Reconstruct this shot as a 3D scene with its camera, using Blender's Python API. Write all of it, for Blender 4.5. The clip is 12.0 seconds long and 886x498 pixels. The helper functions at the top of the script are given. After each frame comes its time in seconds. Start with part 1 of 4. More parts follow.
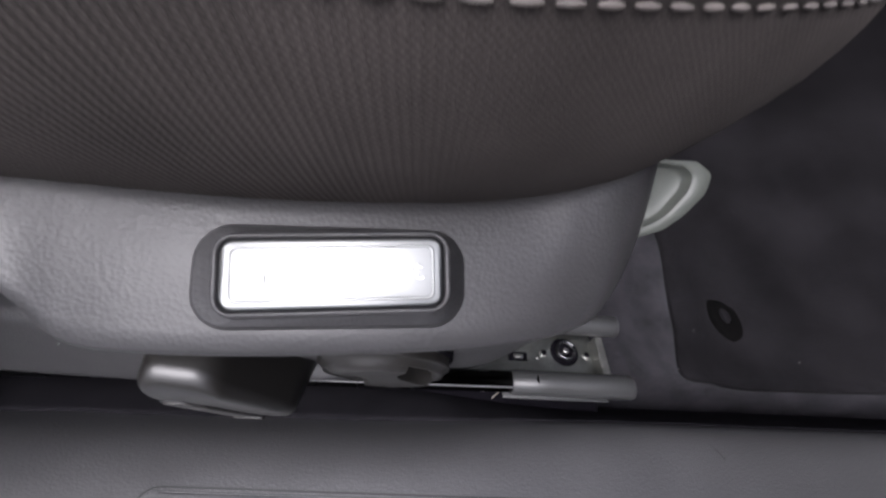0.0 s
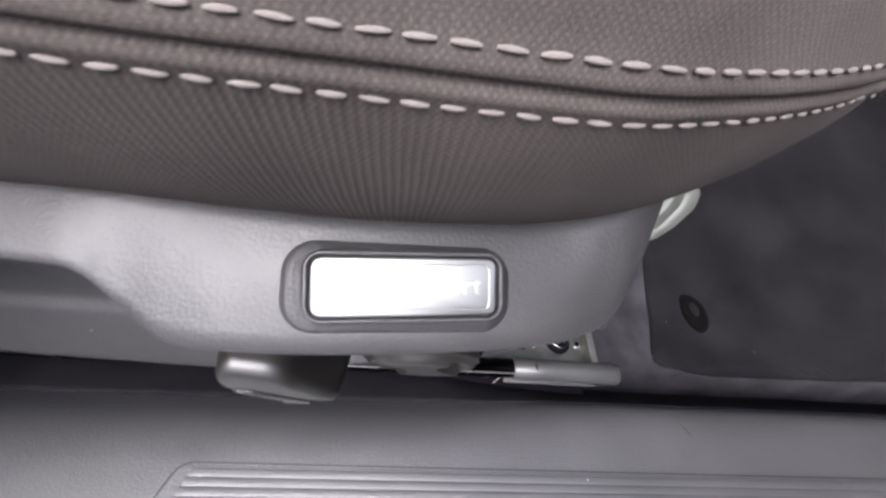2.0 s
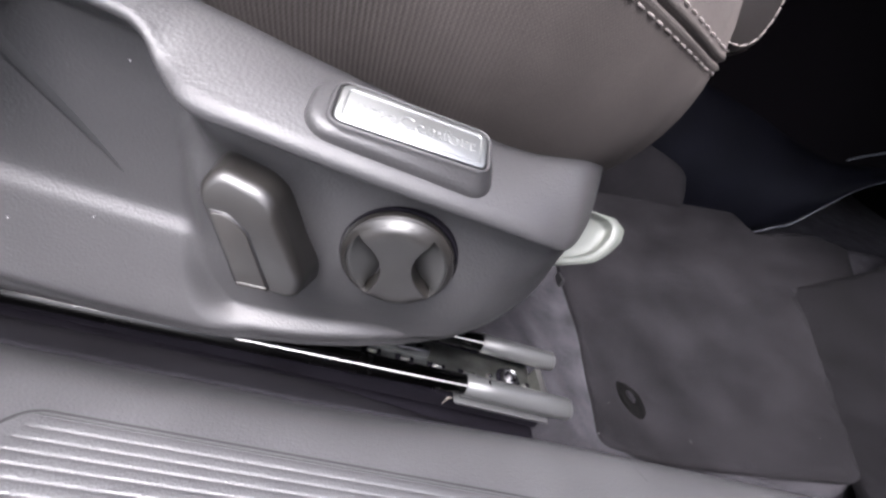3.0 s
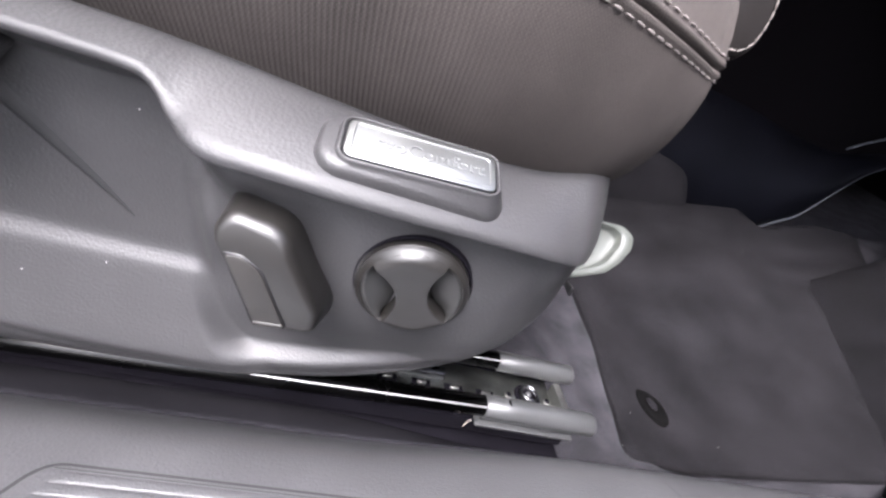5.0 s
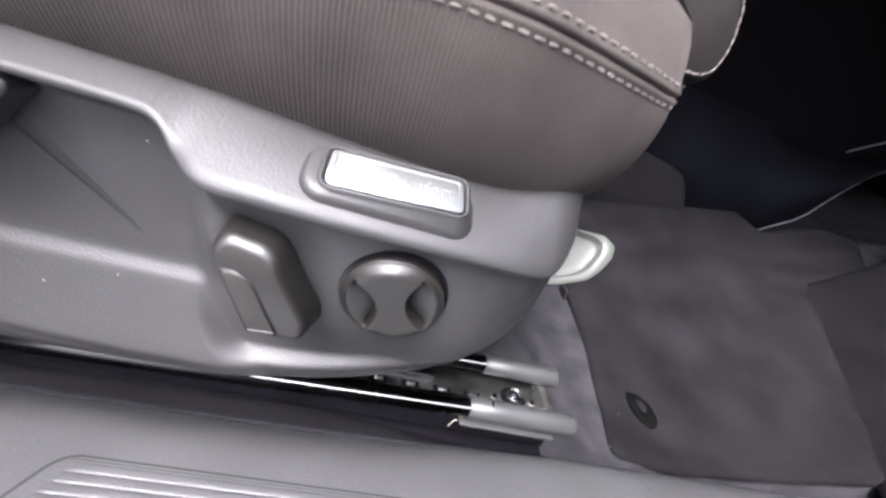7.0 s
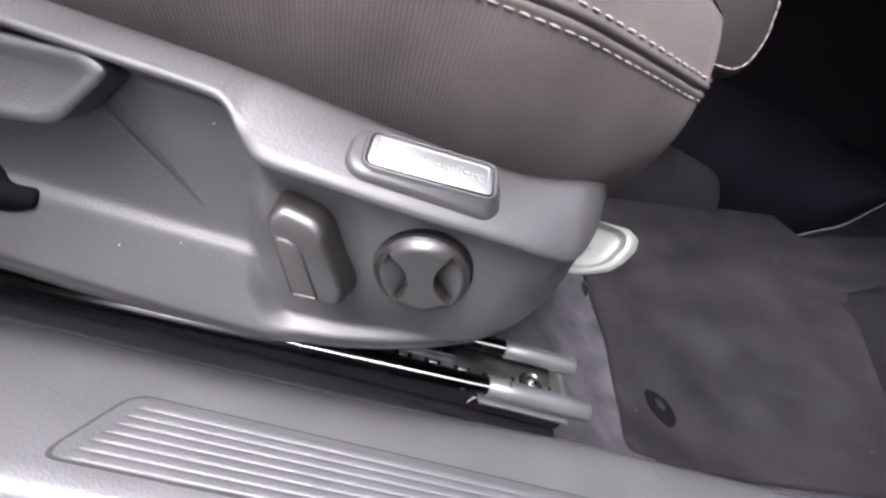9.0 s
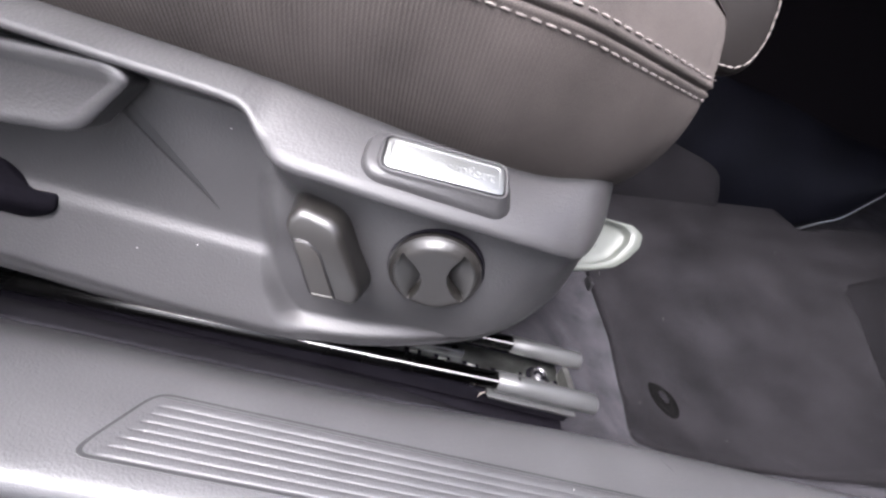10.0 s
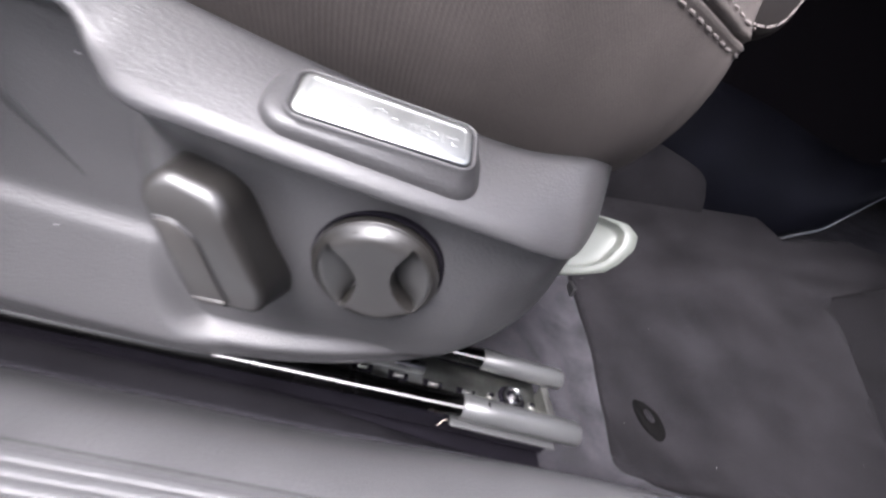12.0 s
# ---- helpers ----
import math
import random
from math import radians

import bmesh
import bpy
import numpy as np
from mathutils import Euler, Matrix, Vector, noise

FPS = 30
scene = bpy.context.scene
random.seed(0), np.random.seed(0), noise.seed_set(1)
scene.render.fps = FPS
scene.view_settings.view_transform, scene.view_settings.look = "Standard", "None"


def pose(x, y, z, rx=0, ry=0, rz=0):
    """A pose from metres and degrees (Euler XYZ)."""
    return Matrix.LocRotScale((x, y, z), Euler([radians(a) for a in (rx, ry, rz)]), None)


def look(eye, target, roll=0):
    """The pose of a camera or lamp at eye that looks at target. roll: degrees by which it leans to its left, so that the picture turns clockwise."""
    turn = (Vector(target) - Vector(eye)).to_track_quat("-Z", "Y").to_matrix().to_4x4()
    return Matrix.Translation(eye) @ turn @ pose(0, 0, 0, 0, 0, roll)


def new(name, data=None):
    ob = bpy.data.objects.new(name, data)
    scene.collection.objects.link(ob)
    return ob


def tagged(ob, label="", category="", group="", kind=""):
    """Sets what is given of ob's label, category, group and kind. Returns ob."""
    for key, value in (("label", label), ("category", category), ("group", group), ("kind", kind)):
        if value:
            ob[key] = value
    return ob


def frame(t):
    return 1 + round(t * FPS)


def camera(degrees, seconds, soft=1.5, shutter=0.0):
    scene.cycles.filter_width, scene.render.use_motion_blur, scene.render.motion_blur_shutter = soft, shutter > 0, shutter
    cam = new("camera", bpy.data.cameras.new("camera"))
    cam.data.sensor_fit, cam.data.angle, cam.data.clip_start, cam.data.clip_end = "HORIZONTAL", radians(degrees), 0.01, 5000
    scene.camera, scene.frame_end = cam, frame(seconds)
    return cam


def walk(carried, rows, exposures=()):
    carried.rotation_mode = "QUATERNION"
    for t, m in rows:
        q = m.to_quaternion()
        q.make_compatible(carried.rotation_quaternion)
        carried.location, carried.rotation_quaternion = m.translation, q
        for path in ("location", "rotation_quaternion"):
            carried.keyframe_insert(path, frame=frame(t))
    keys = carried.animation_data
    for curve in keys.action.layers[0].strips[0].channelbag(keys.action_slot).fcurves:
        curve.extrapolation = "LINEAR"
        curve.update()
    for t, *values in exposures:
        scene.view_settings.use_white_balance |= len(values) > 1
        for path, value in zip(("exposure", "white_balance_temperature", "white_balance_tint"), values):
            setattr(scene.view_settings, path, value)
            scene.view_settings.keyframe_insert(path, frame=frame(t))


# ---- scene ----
cam = camera(104.0, 12.0, soft=2.6, shutter=0.5)
PATH = [
    (0, (-0.0072, 0.0416, 0.3471), (0.0075, 0.2262, 0.1111), 7.58),
    (0.5, (-0.0124, 0.0491, 0.3599), (0.0012, 0.2276, 0.1191), 7.62),
    (1, (-0.0115, 0.0525, 0.3594), (0.0067, 0.2259, 0.1153), 8.45),
    (1.5, (-0.0276, 0.0491, 0.3661), (-0.0000, 0.2199, 0.1210), 12.18),
    (2, (-0.0382, 0.0409, 0.3668), (-0.0022, 0.2118, 0.1229), 15.53),
    (2.1, (-0.0408, 0.0362, 0.3678), (-0.0076, 0.2099, 0.1255), 14.63),
    (2.2, (-0.0438, 0.0326, 0.3709), (-0.0116, 0.2087, 0.1302), 14.36),
    (2.3, (-0.0444, 0.0281, 0.3669), (-0.0109, 0.2074, 0.1288), 14.99),
    (2.4, (-0.0421, 0.0214, 0.3621), (-0.0020, 0.2124, 0.1342), 16.80),
    (2.5, (-0.0401, -0.0027, 0.3535), (0.0078, 0.2091, 0.1466), 17.30),
    (2.6, (-0.0384, -0.0259, 0.3231), (0.0236, 0.2100, 0.1483), 23.36),
    (2.7, (-0.0386, -0.0546, 0.2930), (0.0242, 0.1982, 0.1440), 25.20),
    (4.3, (-0.0381, -0.0452, 0.2824), (0.0188, 0.2185, 0.1512), 19.47),
    (4.5, (-0.0441, -0.0445, 0.2940), (0.0124, 0.2177, 0.1597), 18.95),
    (5, (-0.0451, -0.0494, 0.2910), (0.0106, 0.2141, 0.1589), 20.16),
    (5.5, (-0.0427, -0.0477, 0.2894), (0.0136, 0.2160, 0.1580), 20.17),
    (6, (-0.0418, -0.0507, 0.2863), (0.0142, 0.2132, 0.1550), 20.49),
    (6.5, (-0.0393, -0.0539, 0.2930), (0.0136, 0.2105, 0.1615), 20.46),
    (7, (-0.0346, -0.0611, 0.3094), (0.0157, 0.2030, 0.1761), 19.60),
    (7.2, (-0.0374, -0.0691, 0.3234), (0.0112, 0.1922, 0.1844), 19.84),
    (8.8, (-0.0304, -0.0815, 0.3080), (0.0031, 0.1814, 0.1675), 20.93),
    (9, (-0.0373, -0.0789, 0.3070), (-0.0046, 0.1836, 0.1655), 20.18),
    (9.5, (-0.0450, -0.0841, 0.3063), (-0.0104, 0.1775, 0.1637), 19.63),
    (10, (-0.0457, -0.0837, 0.3082), (-0.0118, 0.1776, 0.1649), 19.57),
    (10.5, (-0.0449, -0.0827, 0.3142), (-0.0120, 0.1793, 0.1719), 19.01),
    (11, (-0.0414, -0.0803, 0.3144), (-0.0089, 0.1801, 0.1690), 18.88),
    (11.5, (-0.0412, -0.0745, 0.2988), (-0.0066, 0.1860, 0.1541), 20.16),
    (12, (-0.0219, -0.0363, 0.2843), (0.0261, 0.2253, 0.1455), 22.94),
]
walk(cam, [(t, look(eye, target, roll)) for t, eye, target, roll in PATH], [(0, 0.88, 5950, 14.5), (1.5, 1.22, 6000, 14.5), (2.0, 1.66, 6040, 14.5), (2.7, 2.36, 6040, 14.5), (4.3, 2.62, 6040, 14.5), (12, 2.62, 6040, 14.5)])

# ---- light: bright overcast day through the open door and over the sill ----
world = bpy.data.worlds.new("sky")
scene.world = world
world.use_nodes = True
wn = world.node_tree.nodes
sky = wn.new("ShaderNodeTexSky")
sky.sky_type = "NISHITA"
sky.sun_disc = False
sky.sun_elevation, sky.sun_rotation = radians(57), radians(210)
sky.air_density, sky.dust_density = 0.8, 7.0
wn["Background"].inputs["Strength"].default_value = 0.15
haze = wn.new("ShaderNodeHueSaturation")
haze.inputs["Saturation"].default_value = 0.6
world.node_tree.links.new(sky.outputs[0], haze.inputs["Color"])
world.node_tree.links.new(haze.outputs[0], wn["Background"].inputs["Color"])
sun = new("sun", bpy.data.lights.new("sun", "SUN"))
sun.data.energy, sun.data.angle, sun.data.color = 1.4, radians(36), (1.0, 0.96, 0.935)
sun.matrix_world = look((-0.27, -0.47, 0.84), (0, 0, 0))


# ---- materials ----
def mat(name, color, rough=0.5, metal=0.0, spec=0.5, vary=0.15, big=30.0, fine=900.0, bump=0.15, bump_scale=None, dist=0.0004, coat=0.0):
    """Base colour with variation at two scales, and a fine relief."""
    m = bpy.data.materials.new(name)
    m.use_nodes = True
    nt = m.node_tree
    n, l = nt.nodes, nt.links
    b = n["Principled BSDF"]
    b.inputs["Roughness"].default_value = rough
    b.inputs["Metallic"].default_value = metal
    b.inputs["Specular IOR Level"].default_value = spec
    b.inputs["Coat Weight"].default_value = coat
    tc = n.new("ShaderNodeTexCoord")
    n1, n2 = n.new("ShaderNodeTexNoise"), n.new("ShaderNodeTexNoise")
    n1.inputs["Scale"].default_value, n1.inputs["Detail"].default_value = big, 5
    n2.inputs["Scale"].default_value, n2.inputs["Detail"].default_value = fine, 2
    for q in (n1, n2):
        l.new(tc.outputs["Object"], q.inputs["Vector"])
    add = n.new("ShaderNodeMath")
    add.operation = "ADD"
    l.new(n1.outputs["Fac"], add.inputs[0])
    l.new(n2.outputs["Fac"], add.inputs[1])
    mr = n.new("ShaderNodeMapRange")
    mr.inputs["From Min"].default_value, mr.inputs["From Max"].default_value = 0.6, 1.4
    mr.inputs["To Min"].default_value, mr.inputs["To Max"].default_value = 1 - vary, 1 + vary
    l.new(add.outputs[0], mr.inputs["Value"])
    mul = n.new("ShaderNodeVectorMath")
    mul.operation = "SCALE"
    mul.inputs[0].default_value = color
    l.new(mr.outputs[0], mul.inputs["Scale"])
    l.new(mul.outputs[0], b.inputs["Base Color"])
    rr = n.new("ShaderNodeMapRange")
    rr.inputs["From Min"].default_value, rr.inputs["From Max"].default_value = 0.3, 0.7
    rr.inputs["To Min"].default_value, rr.inputs["To Max"].default_value = max(rough - 0.06, 0.02), min(rough + 0.06, 1)
    l.new(n1.outputs["Fac"], rr.inputs["Value"])
    l.new(rr.outputs[0], b.inputs["Roughness"])
    if bump:
        bp = n.new("ShaderNodeBump")
        bp.inputs["Strength"].default_value, bp.inputs["Distance"].default_value = bump, dist
        src = n2
        if bump_scale:
            src = n.new("ShaderNodeTexVoronoi")
            src.inputs["Scale"].default_value = bump_scale
            l.new(tc.outputs["Object"], src.inputs["Vector"])
        if bump_scale:
            wr = n.new("ShaderNodeTexNoise")
            wr.inputs["Scale"].default_value, wr.inputs["Detail"].default_value, wr.inputs["Distortion"].default_value = bump_scale * 0.55, 4, 1.5
            st = n.new("ShaderNodeMapping")
            st.inputs["Scale"].default_value = (0.55, 1.0, 1.0)
            l.new(tc.outputs["Object"], st.inputs["Vector"])
            l.new(st.outputs[0], wr.inputs["Vector"])
            sm = n.new("ShaderNodeMath")
            sm.operation = "ADD"
            l.new(src.outputs[0], sm.inputs[0])
            l.new(wr.outputs[0], sm.inputs[1])
            src = sm
        l.new(src.outputs[0], bp.inputs["Height"])
        l.new(bp.outputs[0], b.inputs["Normal"])
    return m


TRIM = mat("grained_plastic", (0.033, 0.0322, 0.0334), 0.47, spec=0.50, bump=0.34, bump_scale=640, dist=0.00035, vary=0.12)
SILL = mat("sill_plastic", (0.043, 0.0425, 0.0448), 0.43, spec=0.70, bump=0.4, bump_scale=800, dist=0.0003, vary=0.12)
KNOB = mat("smooth_black_plastic", (0.0112, 0.0103, 0.0094), 0.38, spec=0.6, bump=0.05, vary=0.1)
PAD = mat("control_pad_plastic", (0.0175, 0.0159, 0.0144), 0.45, bump=0.05, vary=0.1)
GRIP = mat("grip_pad_plastic", (0.0200, 0.0197, 0.0190), 0.42, bump=0.05, vary=0.1)
BLACK = mat("black_plastic", (0.012, 0.012, 0.013), 0.5, bump=0.1)
CHROME = mat("brushed_aluminium", (0.28, 0.286, 0.283), 0.42, metal=1.0, bump=0.03, vary=0.03)
LEVER = mat("pale_grey_plastic", (0.088, 0.094, 0.084), 0.45, bump=0.06, vary=0.06)
COVER = mat("grey_rail_plastic", (0.036, 0.0365, 0.0368), 0.40, bump=0.1, vary=0.08)
TUBE = mat("gloss_black_steel", (0.035, 0.0345, 0.034), 0.26, metal=1.0, bump=0.03, vary=0.1)
STEEL = mat("black_steel", (0.16, 0.16, 0.165), 0.28, metal=1.0, bump=0.05)
PLATE = mat("dull_steel", (0.31, 0.32, 0.30), 0.34, metal=1.0, bump=0.2, vary=0.3, big=90)
ZINC = mat("zinc_steel", (0.33, 0.33, 0.31), 0.42, metal=1.0, bump=0.15, vary=0.2, big=120)
BRIGHT = mat("polished_steel", (0.30, 0.296, 0.292), 0.40, metal=1.0, bump=0.0, vary=0.05)
THREAD = mat("beige_thread", (0.165, 0.146, 0.136), 0.8, bump=0.5, fine=3000, vary=0.15)
CARPET = mat("dark_carpet", (0.0310, 0.0298, 0.0340), 0.95, spec=0.1, bump=0.9, fine=1400, big=25, vary=0.8, dist=0.0012)
SLOPE_SHADE = mat("felt_slope_shade", (0.0130, 0.0124, 0.0145), 0.95, spec=0.02, bump=0.7, fine=1400, big=25, vary=0.5, dist=0.0008)
MATM = mat("mat_velour", (0.0108, 0.0101, 0.0114), 0.95, spec=0.06, bump=0.8, fine=1700, big=13, vary=0.75, dist=0.001)
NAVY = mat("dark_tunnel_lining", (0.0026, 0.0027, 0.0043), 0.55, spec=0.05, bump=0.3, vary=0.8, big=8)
DARK = mat("dark_lining", (0.0100, 0.0088, 0.0104), 1.0, spec=0.0, bump=0.2)
PAINT = mat("pale_car_paint", (0.42, 0.46, 0.50), 0.25, bump=0.0, vary=0.03, coat=0.6)
UNDER = mat("black_underlay", (0.0052, 0.0047, 0.0064), 0.95, spec=0.02, bump=0.6, fine=1200, vary=0.4)
ROOF = mat("headliner_cloth", (0.55, 0.54, 0.52), 0.95, bump=0.2)
STRAW = mat("dry_straw", (0.42, 0.37, 0.31), 0.7, bump=0.2)
# toe panel tone, darker than the mat and the floor carpet
TOE = mat("dark_toe_carpet", (0.0048, 0.0044, 0.0052), 0.95, spec=0.1, bump=0.8, fine=1700, big=14, vary=0.8, dist=0.001)
RUBBER = mat("matte_rubber", (0.0030, 0.0028, 0.0029), 0.9, spec=0.03, bump=0.2, vary=0.3)
# pale lip tone, which also paints the lining's upper highlight
GLOSS = mat("glossy_lip", (0.055, 0.058, 0.066), 0.4, bump=0.05)
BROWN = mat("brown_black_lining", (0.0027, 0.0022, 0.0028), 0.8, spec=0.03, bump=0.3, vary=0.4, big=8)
DUST = mat("dust", (0.35, 0.35, 0.34), 0.9, bump=0.0)


def fabric():
    """Dark woven cloth with fine upright ribs."""
    m = mat("ribbed_cloth", (0.050, 0.0434, 0.0405), 0.9, spec=0.15, bump=0.5, fine=2200, big=22, vary=0.4, dist=0.0005)
    n, l = m.node_tree.nodes, m.node_tree.links
    b = n["Principled BSDF"]
    tc = n.new("ShaderNodeTexCoord")
    wv = n.new("ShaderNodeTexWave")
    wv.wave_type, wv.bands_direction = "BANDS", "X"
    wv.inputs["Scale"].default_value, wv.inputs["Distortion"].default_value = 136, 1.2
    wv.inputs["Detail Scale"].default_value = 0.3
    l.new(tc.outputs["Object"], wv.inputs["Vector"])
    sx = n.new("ShaderNodeSeparateXYZ")
    l.new(tc.outputs["Object"], sx.inputs[0])
    low = n.new("ShaderNodeMapRange")
    low.inputs["From Min"].default_value, low.inputs["From Max"].default_value = 0.327, 0.335
    low.inputs["To Min"].default_value, low.inputs["To Max"].default_value = 1.0, 0.45
    l.new(sx.outputs["Z"], low.inputs["Value"])
    ms = n.new("ShaderNodeTexNoise")
    ms.inputs["Scale"].default_value = 9
    l.new(tc.outputs["Object"], ms.inputs["Vector"])
    mk = n.new("ShaderNodeMapRange")
    mk.inputs["From Min"].default_value, mk.inputs["From Max"].default_value = 0.42, 0.58
    mk.inputs["To Min"].default_value, mk.inputs["To Max"].default_value = 0.26, 0.42
    l.new(ms.outputs["Fac"], mk.inputs["Value"])
    mx = n.new("ShaderNodeMix")
    mx.data_type, mx.blend_type = "RGBA", "MULTIPLY"
    old = b.inputs["Base Color"].links[0].from_socket
    both = n.new("ShaderNodeMath")
    both.operation = "MULTIPLY"
    worn = n.new("ShaderNodeMapRange")
    worn.inputs["From Min"].default_value, worn.inputs["From Max"].default_value = -0.070, 0.010
    worn.inputs["To Min"].default_value, worn.inputs["To Max"].default_value = 1.0, 0.06
    l.new(sx.outputs["X"], worn.inputs["Value"])
    ribs = n.new("ShaderNodeMath")
    ribs.operation = "MULTIPLY"
    l.new(mk.outputs[0], ribs.inputs[0])
    l.new(worn.outputs[0], ribs.inputs[1])
    l.new(ribs.outputs[0], both.inputs[0])
    l.new(low.outputs[0], both.inputs[1])
    l.new(both.outputs[0], mx.inputs[0])
    l.new(old, mx.inputs[6])
    l.new(wv.outputs["Color"], mx.inputs[7])
    weave = []
    for turn in (48, -42):
        mp = n.new("ShaderNodeMapping")
        mp.inputs["Rotation"].default_value = (0, radians(turn), 0)
        l.new(tc.outputs["Object"], mp.inputs["Vector"])
        q = n.new("ShaderNodeTexWave")
        q.wave_type, q.bands_direction = "BANDS", "X"
        q.inputs["Scale"].default_value, q.inputs["Distortion"].default_value = 250, 2.0
        q.inputs["Detail Scale"].default_value = 0.6
        l.new(mp.outputs[0], q.inputs["Vector"])
        weave.append(q)
    cross = n.new("ShaderNodeMath")
    cross.operation = "MULTIPLY"
    l.new(weave[0].outputs["Fac"], cross.inputs[0])
    l.new(weave[1].outputs["Fac"], cross.inputs[1])
    tone = n.new("ShaderNodeMapRange")
    tone.inputs["To Min"].default_value, tone.inputs["To Max"].default_value = 0.78, 1.55
    l.new(cross.outputs[0], tone.inputs["Value"])
    for key, lower, upper in (("To Min", 0.89, 0.86), ("To Max", 1.18, 1.28)):
        up = n.new("ShaderNodeMapRange")
        up.inputs["From Min"].default_value, up.inputs["From Max"].default_value = 0.15, 1.0
        up.inputs["To Min"].default_value, up.inputs["To Max"].default_value = upper, lower
        l.new(low.outputs[0], up.inputs["Value"])
        l.new(up.outputs[0], tone.inputs[key])
    twill = n.new("ShaderNodeVectorMath")
    twill.operation = "SCALE"
    l.new(mx.outputs[2], twill.inputs[0])
    l.new(tone.outputs[0], twill.inputs["Scale"])
    gain = n.new("ShaderNodeVectorMath")
    gain.operation = "SCALE"
    gain.inputs["Scale"].default_value = 1.15
    l.new(twill.outputs[0], gain.inputs[0])
    l.new(gain.outputs[0], b.inputs["Base Color"])
    lift = n.new("ShaderNodeMath")
    lift.operation = "MULTIPLY"
    l.new(wv.outputs["Fac"], lift.inputs[0])
    l.new(both.outputs[0], lift.inputs[1])
    raised = n.new("ShaderNodeBump")
    raised.inputs["Strength"].default_value, raised.inputs["Distance"].default_value = 0.5, 0.0011
    l.new(lift.outputs[0], raised.inputs["Height"])
    l.new(b.inputs["Normal"].links[0].from_socket, raised.inputs["Normal"])
    l.new(raised.outputs[0], b.inputs["Normal"])
    return m


CLOTH = fabric()
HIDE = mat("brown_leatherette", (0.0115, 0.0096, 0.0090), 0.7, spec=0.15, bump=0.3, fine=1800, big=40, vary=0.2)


# ---- mesh helpers ----
def part(name, bm, material, parent=None, label="", smooth=True):
    me = bpy.data.meshes.new(name)
    bm.to_mesh(me)
    bm.free()
    if smooth:
        for f in me.polygons:
            f.use_smooth = True
    me.materials.append(material)
    ob = new(name, me)
    if parent:
        ob.parent = parent
    if label:
        ob["label"] = label
    return ob


def thing(name, at=(0, 0, 0)):
    ob = new(name)
    ob.location = at
    ob.empty_display_size = 0.02
    return ob


def box(x0, x1, y0, y1, z0, z1, bevel=0.0, seg=2, bm=None):
    bm = bm or bmesh.new()
    r = bmesh.ops.create_cube(bm, size=1, matrix=Matrix.Translation(((x0 + x1) / 2, (y0 + y1) / 2, (z0 + z1) / 2)) @ Matrix.Diagonal((x1 - x0, y1 - y0, z1 - z0, 1)))
    if bevel:
        es = list({e for v in r["verts"] for e in v.link_edges})
        bmesh.ops.bevel(bm, geom=es, offset=bevel, segments=seg, profile=0.5, affect="EDGES")
    return bm


def sheet(rows, bm=None, close=False):
    """A skin through rows of points."""
    bm = bm or bmesh.new()
    vs = [[bm.verts.new(p) for p in r] for r in rows]
    for a, b in zip(vs, vs[1:]):
        k = len(a)
        for i in range(k if close else k - 1):
            j = (i + 1) % k
            bm.faces.new((a[i], a[j], b[j], b[i]))
    return bm


def prism(outline, d0, d1, place, bevel=0.0, seg=3):
    """An outline of (u, v) pushed from depth d0 to d1; place(u, v, d) gives the point."""
    bm = bmesh.new()
    a = [bm.verts.new(place(u, v, d0)) for u, v in outline]
    b = [bm.verts.new(place(u, v, d1)) for u, v in outline]
    k = len(a)
    bm.faces.new(a[::-1])
    top = bm.faces.new(b)
    for i in range(k):
        bm.faces.new((a[i], a[(i + 1) % k], b[(i + 1) % k], b[i]))
    if bevel:
        bmesh.ops.bevel(bm, geom=list(top.edges), offset=bevel, segments=seg, profile=0.5, affect="EDGES")
    bmesh.ops.recalc_face_normals(bm, faces=bm.faces)
    return bm


def rounded(w, h, r, seg=6):
    """A rounded rectangle about the origin."""
    out = []
    for cx, cy, a0 in ((w / 2 - r, h / 2 - r, 0), (-w / 2 + r, h / 2 - r, 90), (-w / 2 + r, -h / 2 + r, 180), (w / 2 - r, -h / 2 + r, 270)):
        for i in range(seg + 1):
            a = radians(a0 + 90 * i / seg)
            out.append((cx + r * math.cos(a), cy + r * math.sin(a)))
    return out


def tube(p0, p1, r, n=20, cap=True, bevel=0.0, bm=None):
    bm = bm or bmesh.new()
    d = Vector(p1) - Vector(p0)
    m = Matrix.Translation((Vector(p0) + Vector(p1)) / 2) @ d.to_track_quat("Z", "Y").to_matrix().to_4x4()
    res = bmesh.ops.create_cone(bm, cap_ends=cap, segments=n, radius1=r, radius2=r, depth=d.length, matrix=m)
    if bevel:
        es = [e for e in {e for v in res["verts"] for e in v.link_edges} if any(len(f.verts) > 4 for f in e.link_faces)]
        bmesh.ops.bevel(bm, geom=es, offset=bevel, segments=2, profile=0.5, affect="EDGES")
    return bm


def smoothstep(a, b, x):
    t = min(max((x - a) / (b - a), 0), 1)
    return t * t * (3 - 2 * t)


